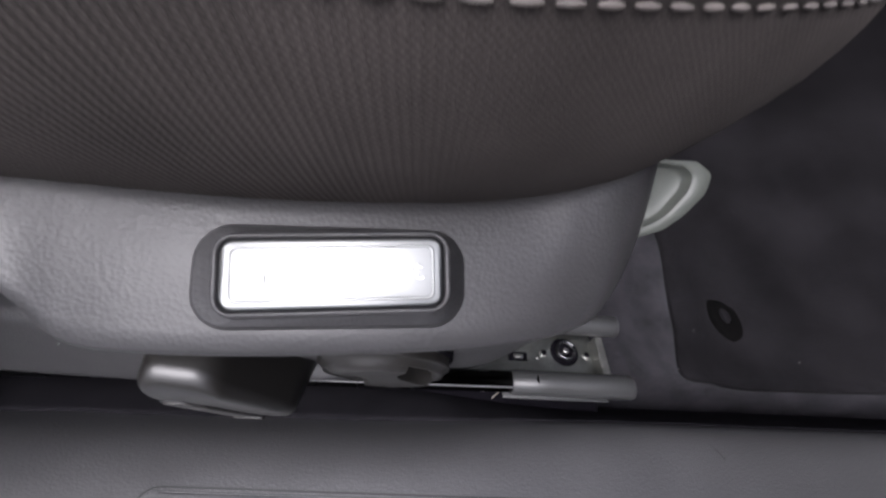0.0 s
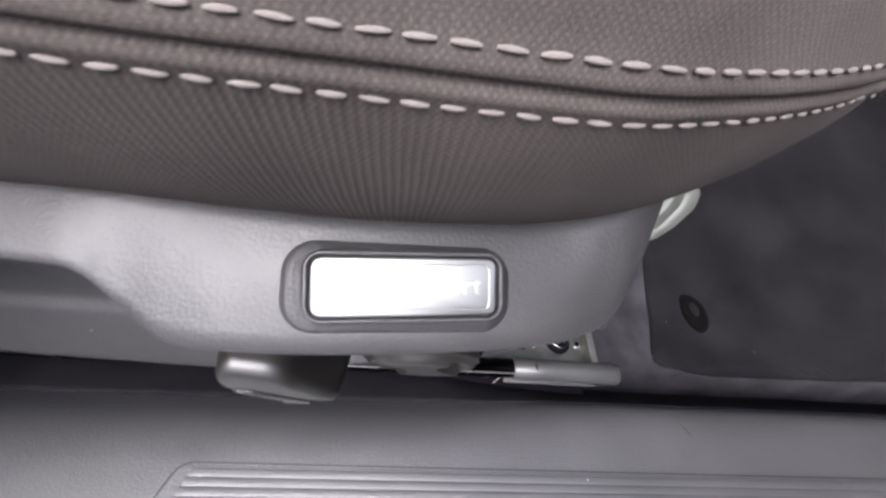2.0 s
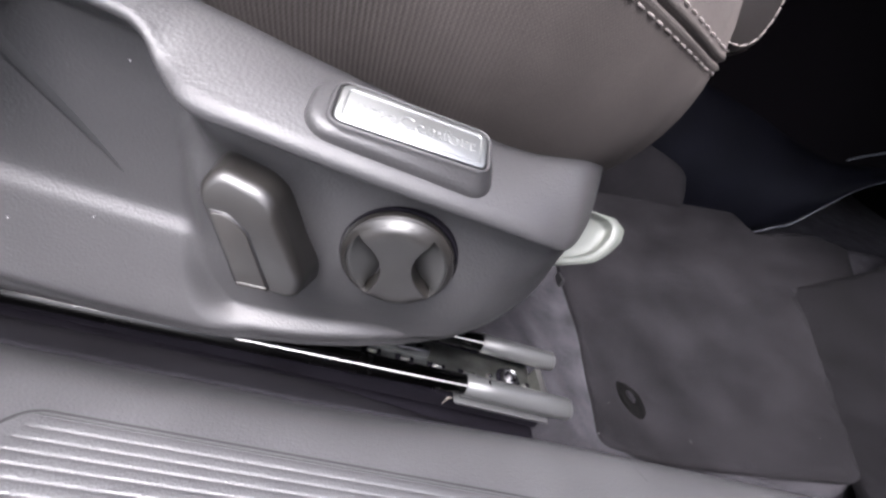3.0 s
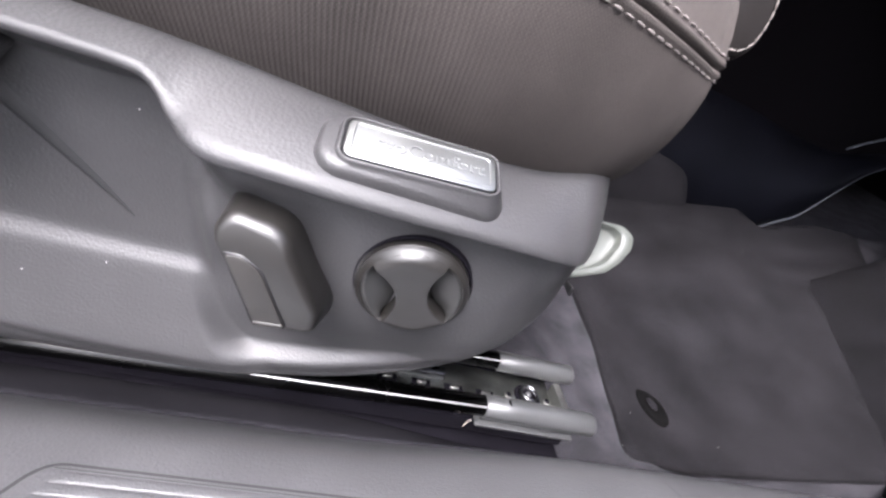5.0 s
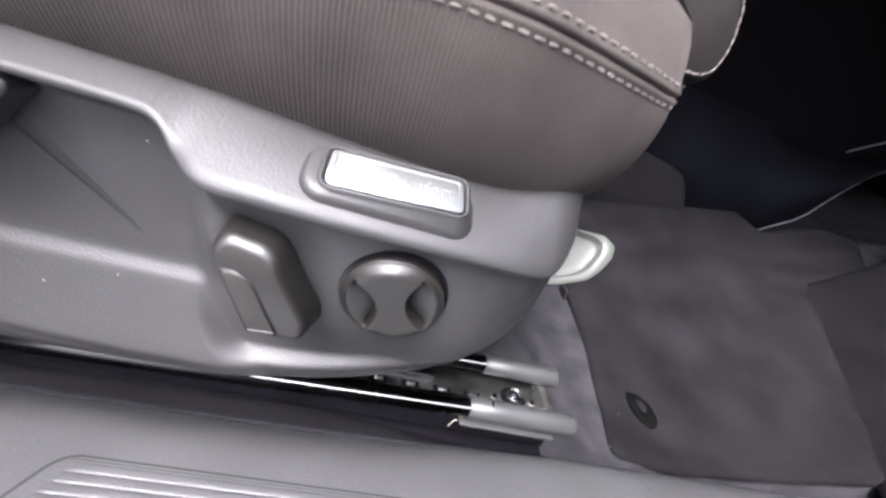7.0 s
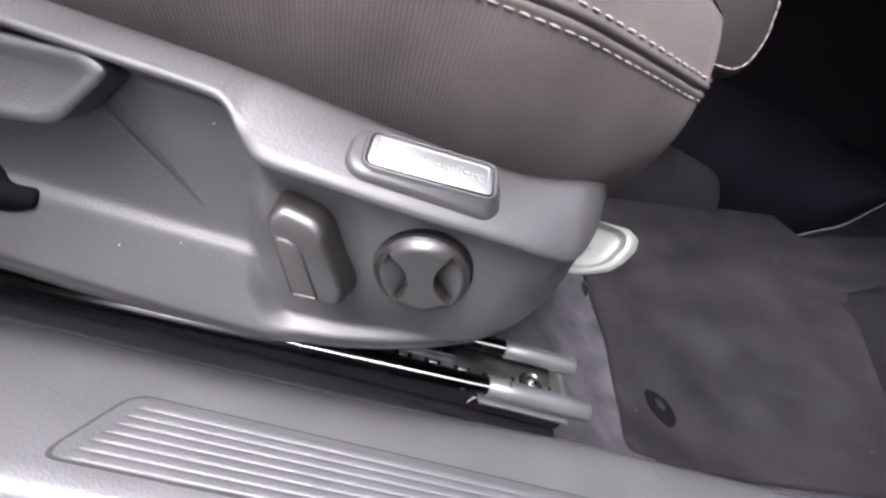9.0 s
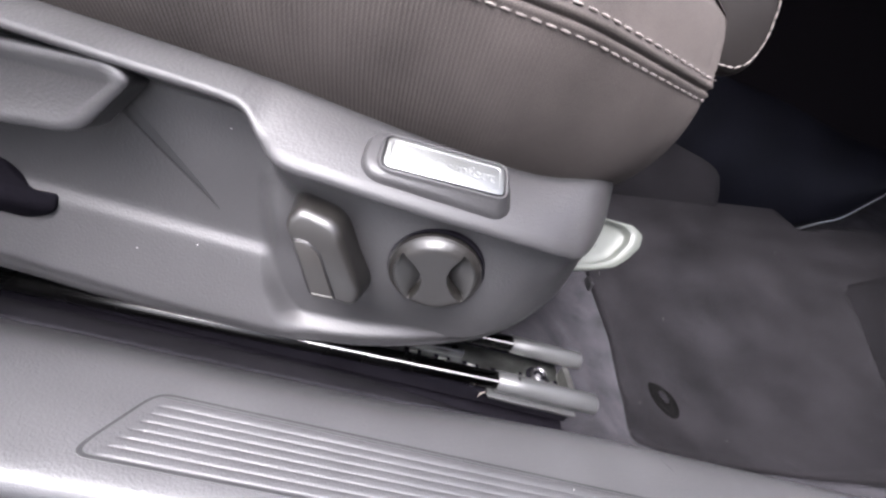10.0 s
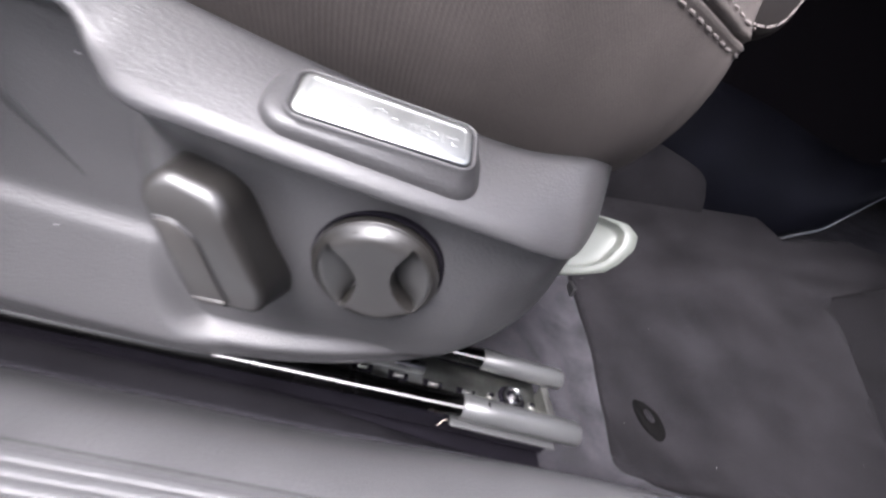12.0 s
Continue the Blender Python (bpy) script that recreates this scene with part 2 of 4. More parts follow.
def curve(keys, x):
    """Smooth value at x through (x, value, ...) keys, monotone in x."""
    if x <= keys[0][0]:
        return list(keys[0][1:])
    if x >= keys[-1][0]:
        return list(keys[-1][1:])
    i = max(k for k in range(len(keys) - 1) if keys[k][0] <= x)
    a, b = keys[i], keys[i + 1]
    p = keys[i - 1] if i > 0 else a
    q = keys[i + 2] if i + 2 < len(keys) else b
    h = b[0] - a[0]
    t = (x - a[0]) / h
    out = []
    for c in range(1, len(a)):
        ma = (b[c] - p[c]) / (b[0] - p[0]) * h
        mb = (q[c] - a[c]) / (q[0] - a[0]) * h
        out.append((2 * t**3 - 3 * t**2 + 1) * a[c] + (t**3 - 2 * t**2 + t) * ma + (-2 * t**3 + 3 * t**2) * b[c] + (t**3 - t**2) * mb)
    return out


# ---- the setting ----
def floor_z(x, y):
    """Footwell floor: falls from the seat mounts, then rises gently to the toe board and the tunnel."""
    z = 0.20 * max(x - 0.348, 0) + 0.235 * max(y - 0.24, 0) * smoothstep(0.0, 0.4, x)
    return z + 0.042 * smoothstep(0.28, 0.13, x)


def build_floor():
    xs = [-1.5, -0.8, -0.4] + [-0.2 + 0.02 * i for i in range(40)] + [0.7, 0.9, 1.2, 1.6, 2.2]
    ys = [0.1 + 0.02 * i for i in range(36)] + [0.9, 1.1, 1.4]
    bm = sheet([[(x, y, floor_z(x, y) - 0.003 - 0.060 * max(smoothstep(0.152, 0.138, y), smoothstep(0.195, 0.18, y) * smoothstep(0.145, 0.125, x)) - 0.10 * smoothstep(0.80, 0.87, x) * smoothstep(0.685, 0.735, y) + 0.002 * noise.noise((x * 14, y * 14, 0))) for y in ys] for x in xs])
    if sum(f.normal.z for f in bm.faces) <= 0:
        bm.normal_update()
    if sum(f.normal.z for f in bm.faces) < 0:
        bmesh.ops.reverse_faces(bm, faces=bm.faces)
    ob = part("floor", bm, CARPET)
    m = ob.modifiers.new("thick", "SOLIDIFY")
    m.thickness, m.offset = 0.02, -1
    return tagged(ob, "dark grey carpeted car floor in front of the seat", "floor", kind="structure")


build_floor()


def build_sill():
    """Door sill trim: flat tread with a rounded inner edge that falls to the carpet."""
    rows = []
    for i in range(61):
        x = -0.9 + 0.04 * i if i < 61 else 2
        d = curve([(-0.9, -0.01), (-0.27, -0.004), (0.0, 0.0), (0.5, 0.004), (1.5, 0.004)], x)[0]
        far = smoothstep(0.16, -0.06, x)
        roll = [(0.058, 0.0797, 0.060, 0.0799), (0.066, 0.0790, 0.070, 0.0797), (0.072, 0.0776, 0.079, 0.0792), (0.078, 0.0753, 0.086, 0.0783), (0.084, 0.0718, 0.091, 0.0770), (0.090, 0.0671, 0.095, 0.0752), (0.096, 0.0612, 0.098, 0.0728), (0.102, 0.0550, 0.1005, 0.0695), (0.108, 0.0485, 0.1025, 0.0650), (0.114, 0.0415, 0.104, 0.055), (0.116, -0.06, 0.105, -0.06)]
        sec = [(-0.004, 0.02), (-0.0055, 0.060), (-0.0052, 0.0665), (-0.0048, 0.0725), (-0.0036, 0.0760), (-0.0010, 0.0783), (0.0035, 0.0794), (0.010, 0.0798), (0.03, 0.08), (0.052, 0.0799)]
        sec += [(d + q + (a - q) * far, r + (b - r) * far) for a, b, q, r in roll]
        rows.append([(x, y, z) for y, z in sec])
    ob = part("door_sill", sheet(rows), SILL)
    return tagged(ob, "dark grey grained plastic door sill trim", "door sill", kind="structure")


SILL_OB = build_sill()


def build_body_sill():
    """Painted body below the sill trim, with a dark gap between them."""
    line = [(-0.0085, 0.02), (-0.0085, 0.060), (-0.0095, 0.0672), (-0.0120, 0.0712), (-0.017, 0.0732), (-0.026, 0.0728), (-0.040, 0.069), (-0.056, 0.060), (-0.066, 0.045), (-0.070, 0.02), (-0.070, -0.22), (-0.05, -0.26), (0.3, -0.26)]
    bm = sheet([[(x, y, z) for y, z in line] for x in (-0.9, -0.4, 0.0, 0.4, 0.8, 1.5)])
    bmesh.ops.recalc_face_normals(bm, faces=bm.faces)
    tagged(part("body_sill", bm, PAINT), "pale grey-blue painted car body below the sill trim", "car body", kind="structure")


build_body_sill()


def build_slope_shade():
    """Thin added carpet: painted shade on the sill's inner slope beside the seat."""
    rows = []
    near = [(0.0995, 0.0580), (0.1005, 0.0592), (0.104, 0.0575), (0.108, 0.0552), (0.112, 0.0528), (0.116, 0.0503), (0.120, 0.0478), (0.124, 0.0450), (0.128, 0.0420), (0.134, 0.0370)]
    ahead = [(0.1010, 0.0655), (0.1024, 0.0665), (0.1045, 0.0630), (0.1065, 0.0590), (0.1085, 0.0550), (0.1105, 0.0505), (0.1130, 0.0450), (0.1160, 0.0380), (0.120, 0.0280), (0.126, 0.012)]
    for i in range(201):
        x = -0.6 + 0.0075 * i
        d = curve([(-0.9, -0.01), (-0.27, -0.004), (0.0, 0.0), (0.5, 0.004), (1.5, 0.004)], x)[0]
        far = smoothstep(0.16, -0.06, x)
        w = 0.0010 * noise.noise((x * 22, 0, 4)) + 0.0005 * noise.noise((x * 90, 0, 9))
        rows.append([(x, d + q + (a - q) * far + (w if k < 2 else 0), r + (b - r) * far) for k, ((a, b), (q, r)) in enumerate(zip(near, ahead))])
    ob = part("carpet_shade_strip", sheet(rows), SLOPE_SHADE)
    return tagged(ob, "added dark carpet strip standing for shade on the inner slope of the sill", "carpet edge", kind="structure")


build_slope_shade()


def slab(name, x0, x1, y0, y1, z0, z1, material, label):
    return tagged(part(name, box(x0, x1, y0, y1, z0, z1), material, smooth=False), label, name.split("_")[0], kind="structure")


slab("ceiling", -1.5, 1.8, 0.20, 1.4, 0.98, 1.02, ROOF, "light grey cloth headliner of the car roof")
slab("wall_far", -1.5, 2.2, 1.4, 1.44, -0.05, 1.0, DARK, "dark far side of the car cabin")
slab("wall_front", 1.75, 1.8, 0.12, 1.4, -0.05, 0.98, DARK, "dark bulkhead under the dashboard")
# both pillars stay out of view, added to block sky light
slab("pillar_rear", -0.82, -0.435, -0.10, 0.30, -0.05, 1.0, DARK, "added unseen dark pillar behind the seat that blocks light")
slab("pillar_front", 0.86, 1.02, -0.10, 0.16, -0.05, 1.0, DARK, "added unseen dark pillar ahead of the footwell that blocks light")
slab("wall_rear", -1.5, -1.45, 0.12, 1.4, -0.05, 1.0, DARK, "dark rear of the cabin")
slab("dashboard", 0.85, 1.5, 0.16, 0.80, 0.70, 0.80, mat("black_dashboard", (0.0075, 0.0060, 0.0075), 1.0, spec=0.0, bump=0.2), "dark underside of the dashboard over the footwell")
# unseen dark door slab, added to block light from the front
door = part("door", box(-1.15, 0.0, -0.06, 0.06, -0.30, 1.0, 0.02), DARK)
door.matrix_world = pose(0.95, -0.10, 0.06, 0, 0, 50)
tagged(door, "added unseen open door that blocks light from ahead of the seat", "car door", kind="structure")
slab("ground", -60, 60, -60, 60, -0.42, -0.40, mat("grey_asphalt", (0.105, 0.103, 0.102), 0.9, big=3), "worn grey asphalt ground outside the car")


# ---- the seat ----
SEAT = tagged(thing("car_seat", (-0.2, 0.35, 0.06)), "dark grey cloth car seat with plastic side trim and power controls", "car seat")
INV = Matrix.Translation((0.2, -0.35, -0.06))


def seat_part(name, bm, material, label="", parent=None, smooth=True):
    ob = part(name, bm, material, parent or SEAT, label, smooth)
    if parent is None:
        ob.matrix_parent_inverse = INV
    return ob


# station, x, y, z of the trim's upper edge and of its shoulder
TOP = [(0, -0.45, 0.1155, 0.270), (1, -0.30, 0.1165, 0.270), (2, -0.20, 0.118, 0.2695), (3, -0.155, 0.1195, 0.269), (4, -0.142, 0.120, 0.2685), (5, -0.128, 0.1205, 0.268), (6, -0.113, 0.121, 0.267), (7, -0.09, 0.1222, 0.265), (8, -0.05, 0.1252, 0.2623), (9, 0.0, 0.1328, 0.2594), (10, 0.030, 0.1382, 0.260), (11, 0.05, 0.1415, 0.2638), (12, 0.068, 0.1478, 0.267), (13, 0.088, 0.1665, 0.2665), (14, 0.101, 0.195, 0.260)]
EDGE = [(0, -0.45, 0.0965, 0.260), (1, -0.30, 0.0965, 0.2595), (2, -0.20, 0.097, 0.2585), (3, -0.153, 0.097, 0.2580), (4, -0.1395, 0.0955, 0.2550), (5, -0.1285, 0.0885, 0.2455), (6, -0.1150, 0.0805, 0.2395), (7, -0.09, 0.0788, 0.2388), (8, -0.05, 0.0813, 0.2364), (9, 0.0, 0.0868, 0.2340), (10, 0.025, 0.0915, 0.2320), (11, 0.046, 0.0980, 0.2292), (12, 0.067, 0.1115, 0.2270), (13, 0.089, 0.146, 0.234), (14, 0.105, 0.191, 0.254)]
# plan line of the control panel under the ledge
PANEL = [(-0.2, 0.0797), (-0.113, 0.0797), (-0.09, 0.0790), (-0.05, 0.0795), (0.0, 0.0825), (0.025, 0.0865), (0.046, 0.0965), (0.067, 0.117), (0.090, 0.148), (0.112, 0.191)]
LOW = [(-0.45, 0.100), (-0.317, 0.0945), (-0.242, 0.0898), (-0.16, 0.0862), (-0.072, 0.091), (0.014, 0.114), (0.046, 0.132), (0.070, 0.155), (0.092, 0.181), (0.112, 0.21)]
# border between the pocket and the control panel: height, place, half width
BORDER = [(0.08, -0.090, 0.024), (0.098, -0.106, 0.015), (0.110, -0.1195, 0.0105), (0.125, -0.1285, 0.0080), (0.145, -0.1335, 0.0075), (0.175, -0.1375, 0.0100), (0.21, -0.1372, 0.0075), (0.245, -0.1360, 0.0036)]
# pocket wall, shelf and lower band: height, depth
POCKET = [(0.08, 0.1085), (0.094, 0.1093), (0.12, 0.1158), (0.144, 0.1217), (0.1495, 0.1236), (0.1530, 0.1262), (0.157, 0.1286), (0.164, 0.1290), (0.19, 0.1262), (0.22, 0.1205), (0.245, 0.1165), (0.26, 0.115)]
LEAN_IN = [(0.0, 0.0), (0.0016, 0.18), (0.0036, 0.46), (0.0065, 0.50), (0.013, 0.53), (0.022, 0.60), (0.0415, 0.77), (0.0715, 0.97), (0.095, 1.27), (0.115, 1.60), (0.130, 1.73), (0.16, 1.76)]


def trim_section(s):
    """One cross-section of the side trim at station s, from the upper edge down and under."""
    T, S = Vector(curve(TOP, s)), Vector(curve(EDGE, s))
    x = S.x
    front = smoothstep(0.04, 0.10, x)
    pts = [T + Vector((0, 0.012, -0.012)), T + Vector((0, 0.003, -0.001))]
    n = 9
    for i in range(n):
        k = i / (n - 1) * 0.975
        p = T.lerp(S, k) + Vector((0, -0.5, 0.86)) * (0.025 * (T - S).length * math.sin(math.pi * k))
        pts.append(p)
    low = curve(LOW, x)[0]
    m = 120
    z0 = S.z - 0.0028
    for i in range(m):
        v = i / (m - 1)
        z = z0 + (low - z0) * v
        drop = z0 - z
        base = S.y + (curve(PANEL, x)[0] - S.y) * smoothstep(0.008, 0.055, drop)
        panel = 0.0026 * smoothstep(-0.150, -0.105, x) * smoothstep(0.04, -0.01, x) * smoothstep(0.040, 0.075, drop) + base + 0.0235 * curve(LEAN_IN, drop)[0] * (1 - 0.75 * front) * smoothstep(-0.002, 0.004, drop)
        panel += 0.0012 * smoothstep(-0.150, -0.105, x) * smoothstep(0.04, -0.03, x) * smoothstep(0.055, 0.105, drop)
        panel += 0.0180 * smoothstep(-0.050, -0.146, x) * smoothstep(0.004, 0.030, drop) * smoothstep(0.104, 0.172, z)
        xb, half = curve(BORDER, z)
        w = smoothstep(xb - half, xb + half, x)
        pocket = curve(POCKET, z)[0]
        pocket = S.y + (pocket - S.y) * smoothstep(-0.003, 0.009, drop)
        y = panel * w + pocket * (1 - w)
        ridge = smoothstep(low + 0.0215, low + 0.0105, z) * (1 - smoothstep(-0.005, 0.060, x))
        rim = min(panel - 0.0015, curve(POCKET, z)[0] + (curve(PANEL, x)[0] - 0.0797))
        y += 0.68 * (rim - y) * ridge
        y += 0.0036 * smoothstep(low + 0.0120, low, z) ** 1.3 * (1 - front)
        if i == 0:
            y = S.y + 0.0006
        pts.append(Vector((x, y, z)))
    e = pts[-1]
    for dy, dz in ((0.0010, -0.0022), (0.0026, -0.0044), (0.006, -0.0060), (0.07, -0.004)):
        pts.append(e + Vector((-0.4 * dy * front, dy, dz * (1 + 1.2 * smoothstep(-0.14, -0.26, x)))))
    return pts


def build_trim():
    st = [i * 0.05 for i in range(281)]
    bm = sheet([trim_section(s) for s in st])
    bmesh.ops.recalc_face_normals(bm, faces=bm.faces)
    return seat_part("side_trim", bm, TRIM, "dark grey grained plastic side trim with a recessed control panel")


TRIM_OB = build_trim()



def build_seal():
    rows = []
    for i in range(141):
        c = Vector(curve(TOP, i * 0.1)) + Vector((0, -0.0002, 0.0008))
        rows.append([c + Vector((0, 0.0009 * math.cos(a * math.pi / 4), 0.0009 * math.sin(a * math.pi / 4))) for a in range(8)])
    seat_part("trim_seal", sheet(rows, close=True), UNDER, "thin black seal between cushion and trim")


build_seal()

# plan lines of the cushion: station, x, y, z
LOWER = [(s, x, y + 0.0045, z - 0.008) for s, x, y, z in TOP] + [(15, 0.107, 0.25, 0.262), (16, 0.106, 0.34, 0.262), (17, 0.104, 0.5, 0.262)]
SEAM1 = [(0, -0.45, 0.099, 0.330), (1, -0.30, 0.098, 0.330), (2, -0.20, 0.097, 0.330), (3, -0.155, 0.097, 0.330), (4, -0.142, 0.097, 0.330), (5, -0.128, 0.097, 0.329), (6, -0.113, 0.097, 0.329), (7, -0.09, 0.097, 0.329), (8, -0.05, 0.0975, 0.3300), (9, 0.0, 0.1003, 0.3306), (10, 0.029, 0.1087, 0.3298), (11, 0.054, 0.1188, 0.3288), (12, 0.0755, 0.1293, 0.3281), (13, 0.0895, 0.1373, 0.3278), (14, 0.1005, 0.1455, 0.3280), (15, 0.106, 0.180, 0.329), (16, 0.108, 0.32, 0.330), (17, 0.106, 0.5, 0.330)]
SEAM2 = [(s, x, y + 0.0004, z + 0.0108) for s, x, y, z in SEAM1]


def cushion_row(s):
    a, c, e = (Vector(curve(k, s)) for k in (LOWER, SEAM1, SEAM2))
    out = (c - a)
    t1 = Vector(curve(SEAM1, min(s + 0.05, 17))) - Vector(curve(SEAM1, max(s - 0.05, 0)))
    nrm = Vector((t1.y, -t1.x, 0)).normalized()
    pts = [a - 0.006 * nrm - Vector((0, 0, 0.012)), a]
    for k in (0.12, 0.25, 0.4, 0.55, 0.7, 0.82, 0.91, 0.97):
        p = a.lerp(c, k)
        pts.append(p + nrm * (0.0055 + 0.0045 * smoothstep(11.5, 14, s)) * math.sin(math.pi * k) ** 0.8)
    pts.append(c + nrm * 0.0002)
    for k in (0.15, 0.3, 0.42, 0.5, 0.58, 0.7, 0.85, 1.0):
        d = 0.0022 * math.sin(math.pi * k) - 0.0035 * math.exp(-((k - 0.5) / 0.09) ** 2)
        pts.append(c.lerp(e, k) + nrm * d)
    for d, h in ((0.0015, 0.004), (0.003, 0.010), (0.0065, 0.020), (0.012, 0.030), (0.022, 0.038), (0.045, 0.042)):
        pts.append(e - nrm * d + Vector((0, 0, h)))
    q = pts[-1]
    pts.append(Vector((min(q.x, 0.05), max(q.y, 0.3), q.z - 0.01)))
    return pts


def build_cushion():
    bm = sheet([cushion_row(i * 0.1) for i in range(171)])
    bmesh.ops.recalc_face_normals(bm, faces=bm.faces)
    return seat_part("seat_cushion", bm, CLOTH, "dark brown-grey cloth cushion with ribbed side bolster")


CUSHION = build_cushion()


seat_part("seat_base", box(-0.6, 0.07, 0.20, 0.60, 0.10, 0.27, 0.01), DARK, "dark seat pan under the cushion")
seat_part("seat_top", box(-0.6, 0.05, 0.16, 0.60, 0.27, 0.345, 0.01), CLOTH)

# ---- badge on the ledge of the trim ----
BC, BN = Vector((-0.0348, 0.1013, 0.2546)), Vector((0.03, -0.530, 0.848)).normalized()
BU = Vector((0.9945, 0.10, 0.0))
BU = (BU - BN * BU.dot(BN)).normalized()
BV = BN.cross(BU)


def on_ledge(u, v, d):
    return BC + BU * u + BV * v + BN * d


LC, LN = Vector((-0.0362, 0.1036, 0.2487)), Vector((0.101, -0.497, 0.861)).normalized()
LU = Vector((0.090, 0.0093, -0.0052))
LU = (LU - LN * LU.dot(LN)).normalized()
LV = LN.cross(LU)


def at_foot(u, v, d):
    return LC + LU * u + LV * v + LN * d


def ring(outlines, place, bm=None):
    """A skin through rounded outlines, each (outline, depth)."""
    return sheet([[place(u, v, d) for u, v in o] for o, d in outlines], bm, close=True)


def build_badge():
    o = lambda w, h, r: rounded(w, h, r, 8)
    skin = [(o(0.0884, 0.0350, 0.0125), -0.005, at_foot), (o(0.0864, 0.0334, 0.0120), 0.0006, at_foot), (o(0.0846, 0.0322, 0.0114), 0.0022, at_foot), (o(0.0800, 0.0298, 0.0100), 0.0050, at_foot)]
    skin += [(o(0.0738, 0.0268, 0.0080), 0.0002, on_ledge), (o(0.0724, 0.0258, 0.0072), 0.0018, on_ledge), (o(0.0710, 0.0247, 0.0062), 0.0027, on_ledge), (o(0.0696, 0.0235, 0.0052), 0.0029, on_ledge), (o(0.0685, 0.0227, 0.0046), 0.0026, on_ledge), (o(0.0679, 0.0222, 0.0042), 0.0010, on_ledge)]
    bm = sheet([[place(u, v, d) for u, v in line] for line, d, place in skin], close=True)
    bmesh.ops.recalc_face_normals(bm, faces=bm.faces)
    seat_part("badge_bezel", bm, TRIM, "raised dark grey frame round the badge")
    inner = o(0.0681, 0.0224, 0.0042)
    gap = prism(inner, 0.0, 0.0016, on_ledge)
    seat_part("badge_gap", gap, BLACK)
    bm = prism(o(0.0662, 0.0207, 0.0036), 0.0012, 0.0030, on_ledge, bevel=0.0008, seg=3)
    plate = seat_part("badge_plate", bm, CHROME, "bright brushed aluminium badge plate")
    # embossed border and word
    rim = ring([(o(0.0616, 0.0170, 0.0024), 0.0030), (o(0.0612, 0.0166, 0.0022), 0.0034), (o(0.0602, 0.0156, 0.002), 0.0034), (o(0.0598, 0.0152, 0.002), 0.0030)], on_ledge)
    bmesh.ops.recalc_face_normals(rim, faces=rim.faces)
    r = part("badge_border", rim, CHROME, plate)
    cu = bpy.data.curves.new("word", "FONT")
    cu.body, cu.size, cu.extrude, cu.bevel_depth = "ergoComfort", 0.0096, 0.00016, 0.00014
    cu.align_x, cu.align_y, cu.space_character = "CENTER", "CENTER", 1.04
    tmp = new("word", cu)
    me = bpy.data.meshes.new_from_object(tmp.evaluated_get(bpy.context.evaluated_depsgraph_get()))
    bpy.data.objects.remove(tmp)
    m = Matrix((BU, BV, BN)).transposed().to_4x4()
    m.translation = on_ledge(0.0005, 0.0004, 0.0031)
    me.transform(m)
    me.materials.clear()
    me.materials.append(CHROME)
    for f in me.polygons:
        f.use_smooth = False
    w = new("badge_word", me)
    w.parent = plate
    w["label"] = "embossed metal word ergoComfort"


build_badge()


# ---- controls ----
def face_y(z):
    """The switch's front face leans in towards its foot."""
    return 0.0718 + (0.2165 - z) * 0.115 + 0.0075 * (max(z - 0.196, 0) / 0.026) ** 2


def puffed(back, front, y0, r, seg=7):
    """A block from its foot outline to a smaller front outline, with a rolled front edge."""
    k = len(front)
    cx, cz = sum(p[0] for p in front) / k, sum(p[1] for p in front) / k
    rows = [[(x, y0, z) for x, z in back]]
    for i in range(seg + 1):
        a = math.pi / 2 * i / seg
        row = []
        for x, z in front:
            d = math.hypot(x - cx, z - cz)
            q = 1 - r * (1 - math.cos(a)) / d
            x1, z1 = cx + (x - cx) * q, cz + (z - cz) * q
            row.append((x1, face_y(z1) + r * (1 - math.sin(a)), z1))
        rows.append(row)
    rows.append([(cx + (x - cx) * 0.5, face_y(cz + (z - cz) * 0.5) - 0.0003, cz + (z - cz) * 0.5) for x, _, z in rows[-1]])
    bm = sheet(rows, close=True)
    bm.faces.new([bm.verts.new(p) for p in rows[-1]])
    bmesh.ops.remove_doubles(bm, verts=bm.verts, dist=1e-6)
    bmesh.ops.recalc_face_normals(bm, faces=bm.faces)
    return bm


def fillet(pts, r, seg=5):
    """Rounds the corners of a closed outline."""
    out = []
    k = len(pts)
    for i in range(k):
        p, a, b = Vector(pts[i]), Vector(pts[i - 1]), Vector(pts[(i + 1) % k])
        da, db = (a - p), (b - p)
        q = min(r, da.length * 0.45, db.length * 0.45)
        s0, s1 = p + da.normalized() * q, p + db.normalized() * q
        for j in range(seg + 1):
            t = j / seg
            w = s0 * (1 - t) ** 2 + p * 2 * t * (1 - t) + s1 * t * t
            out.append((w.x, w.y))
    return out


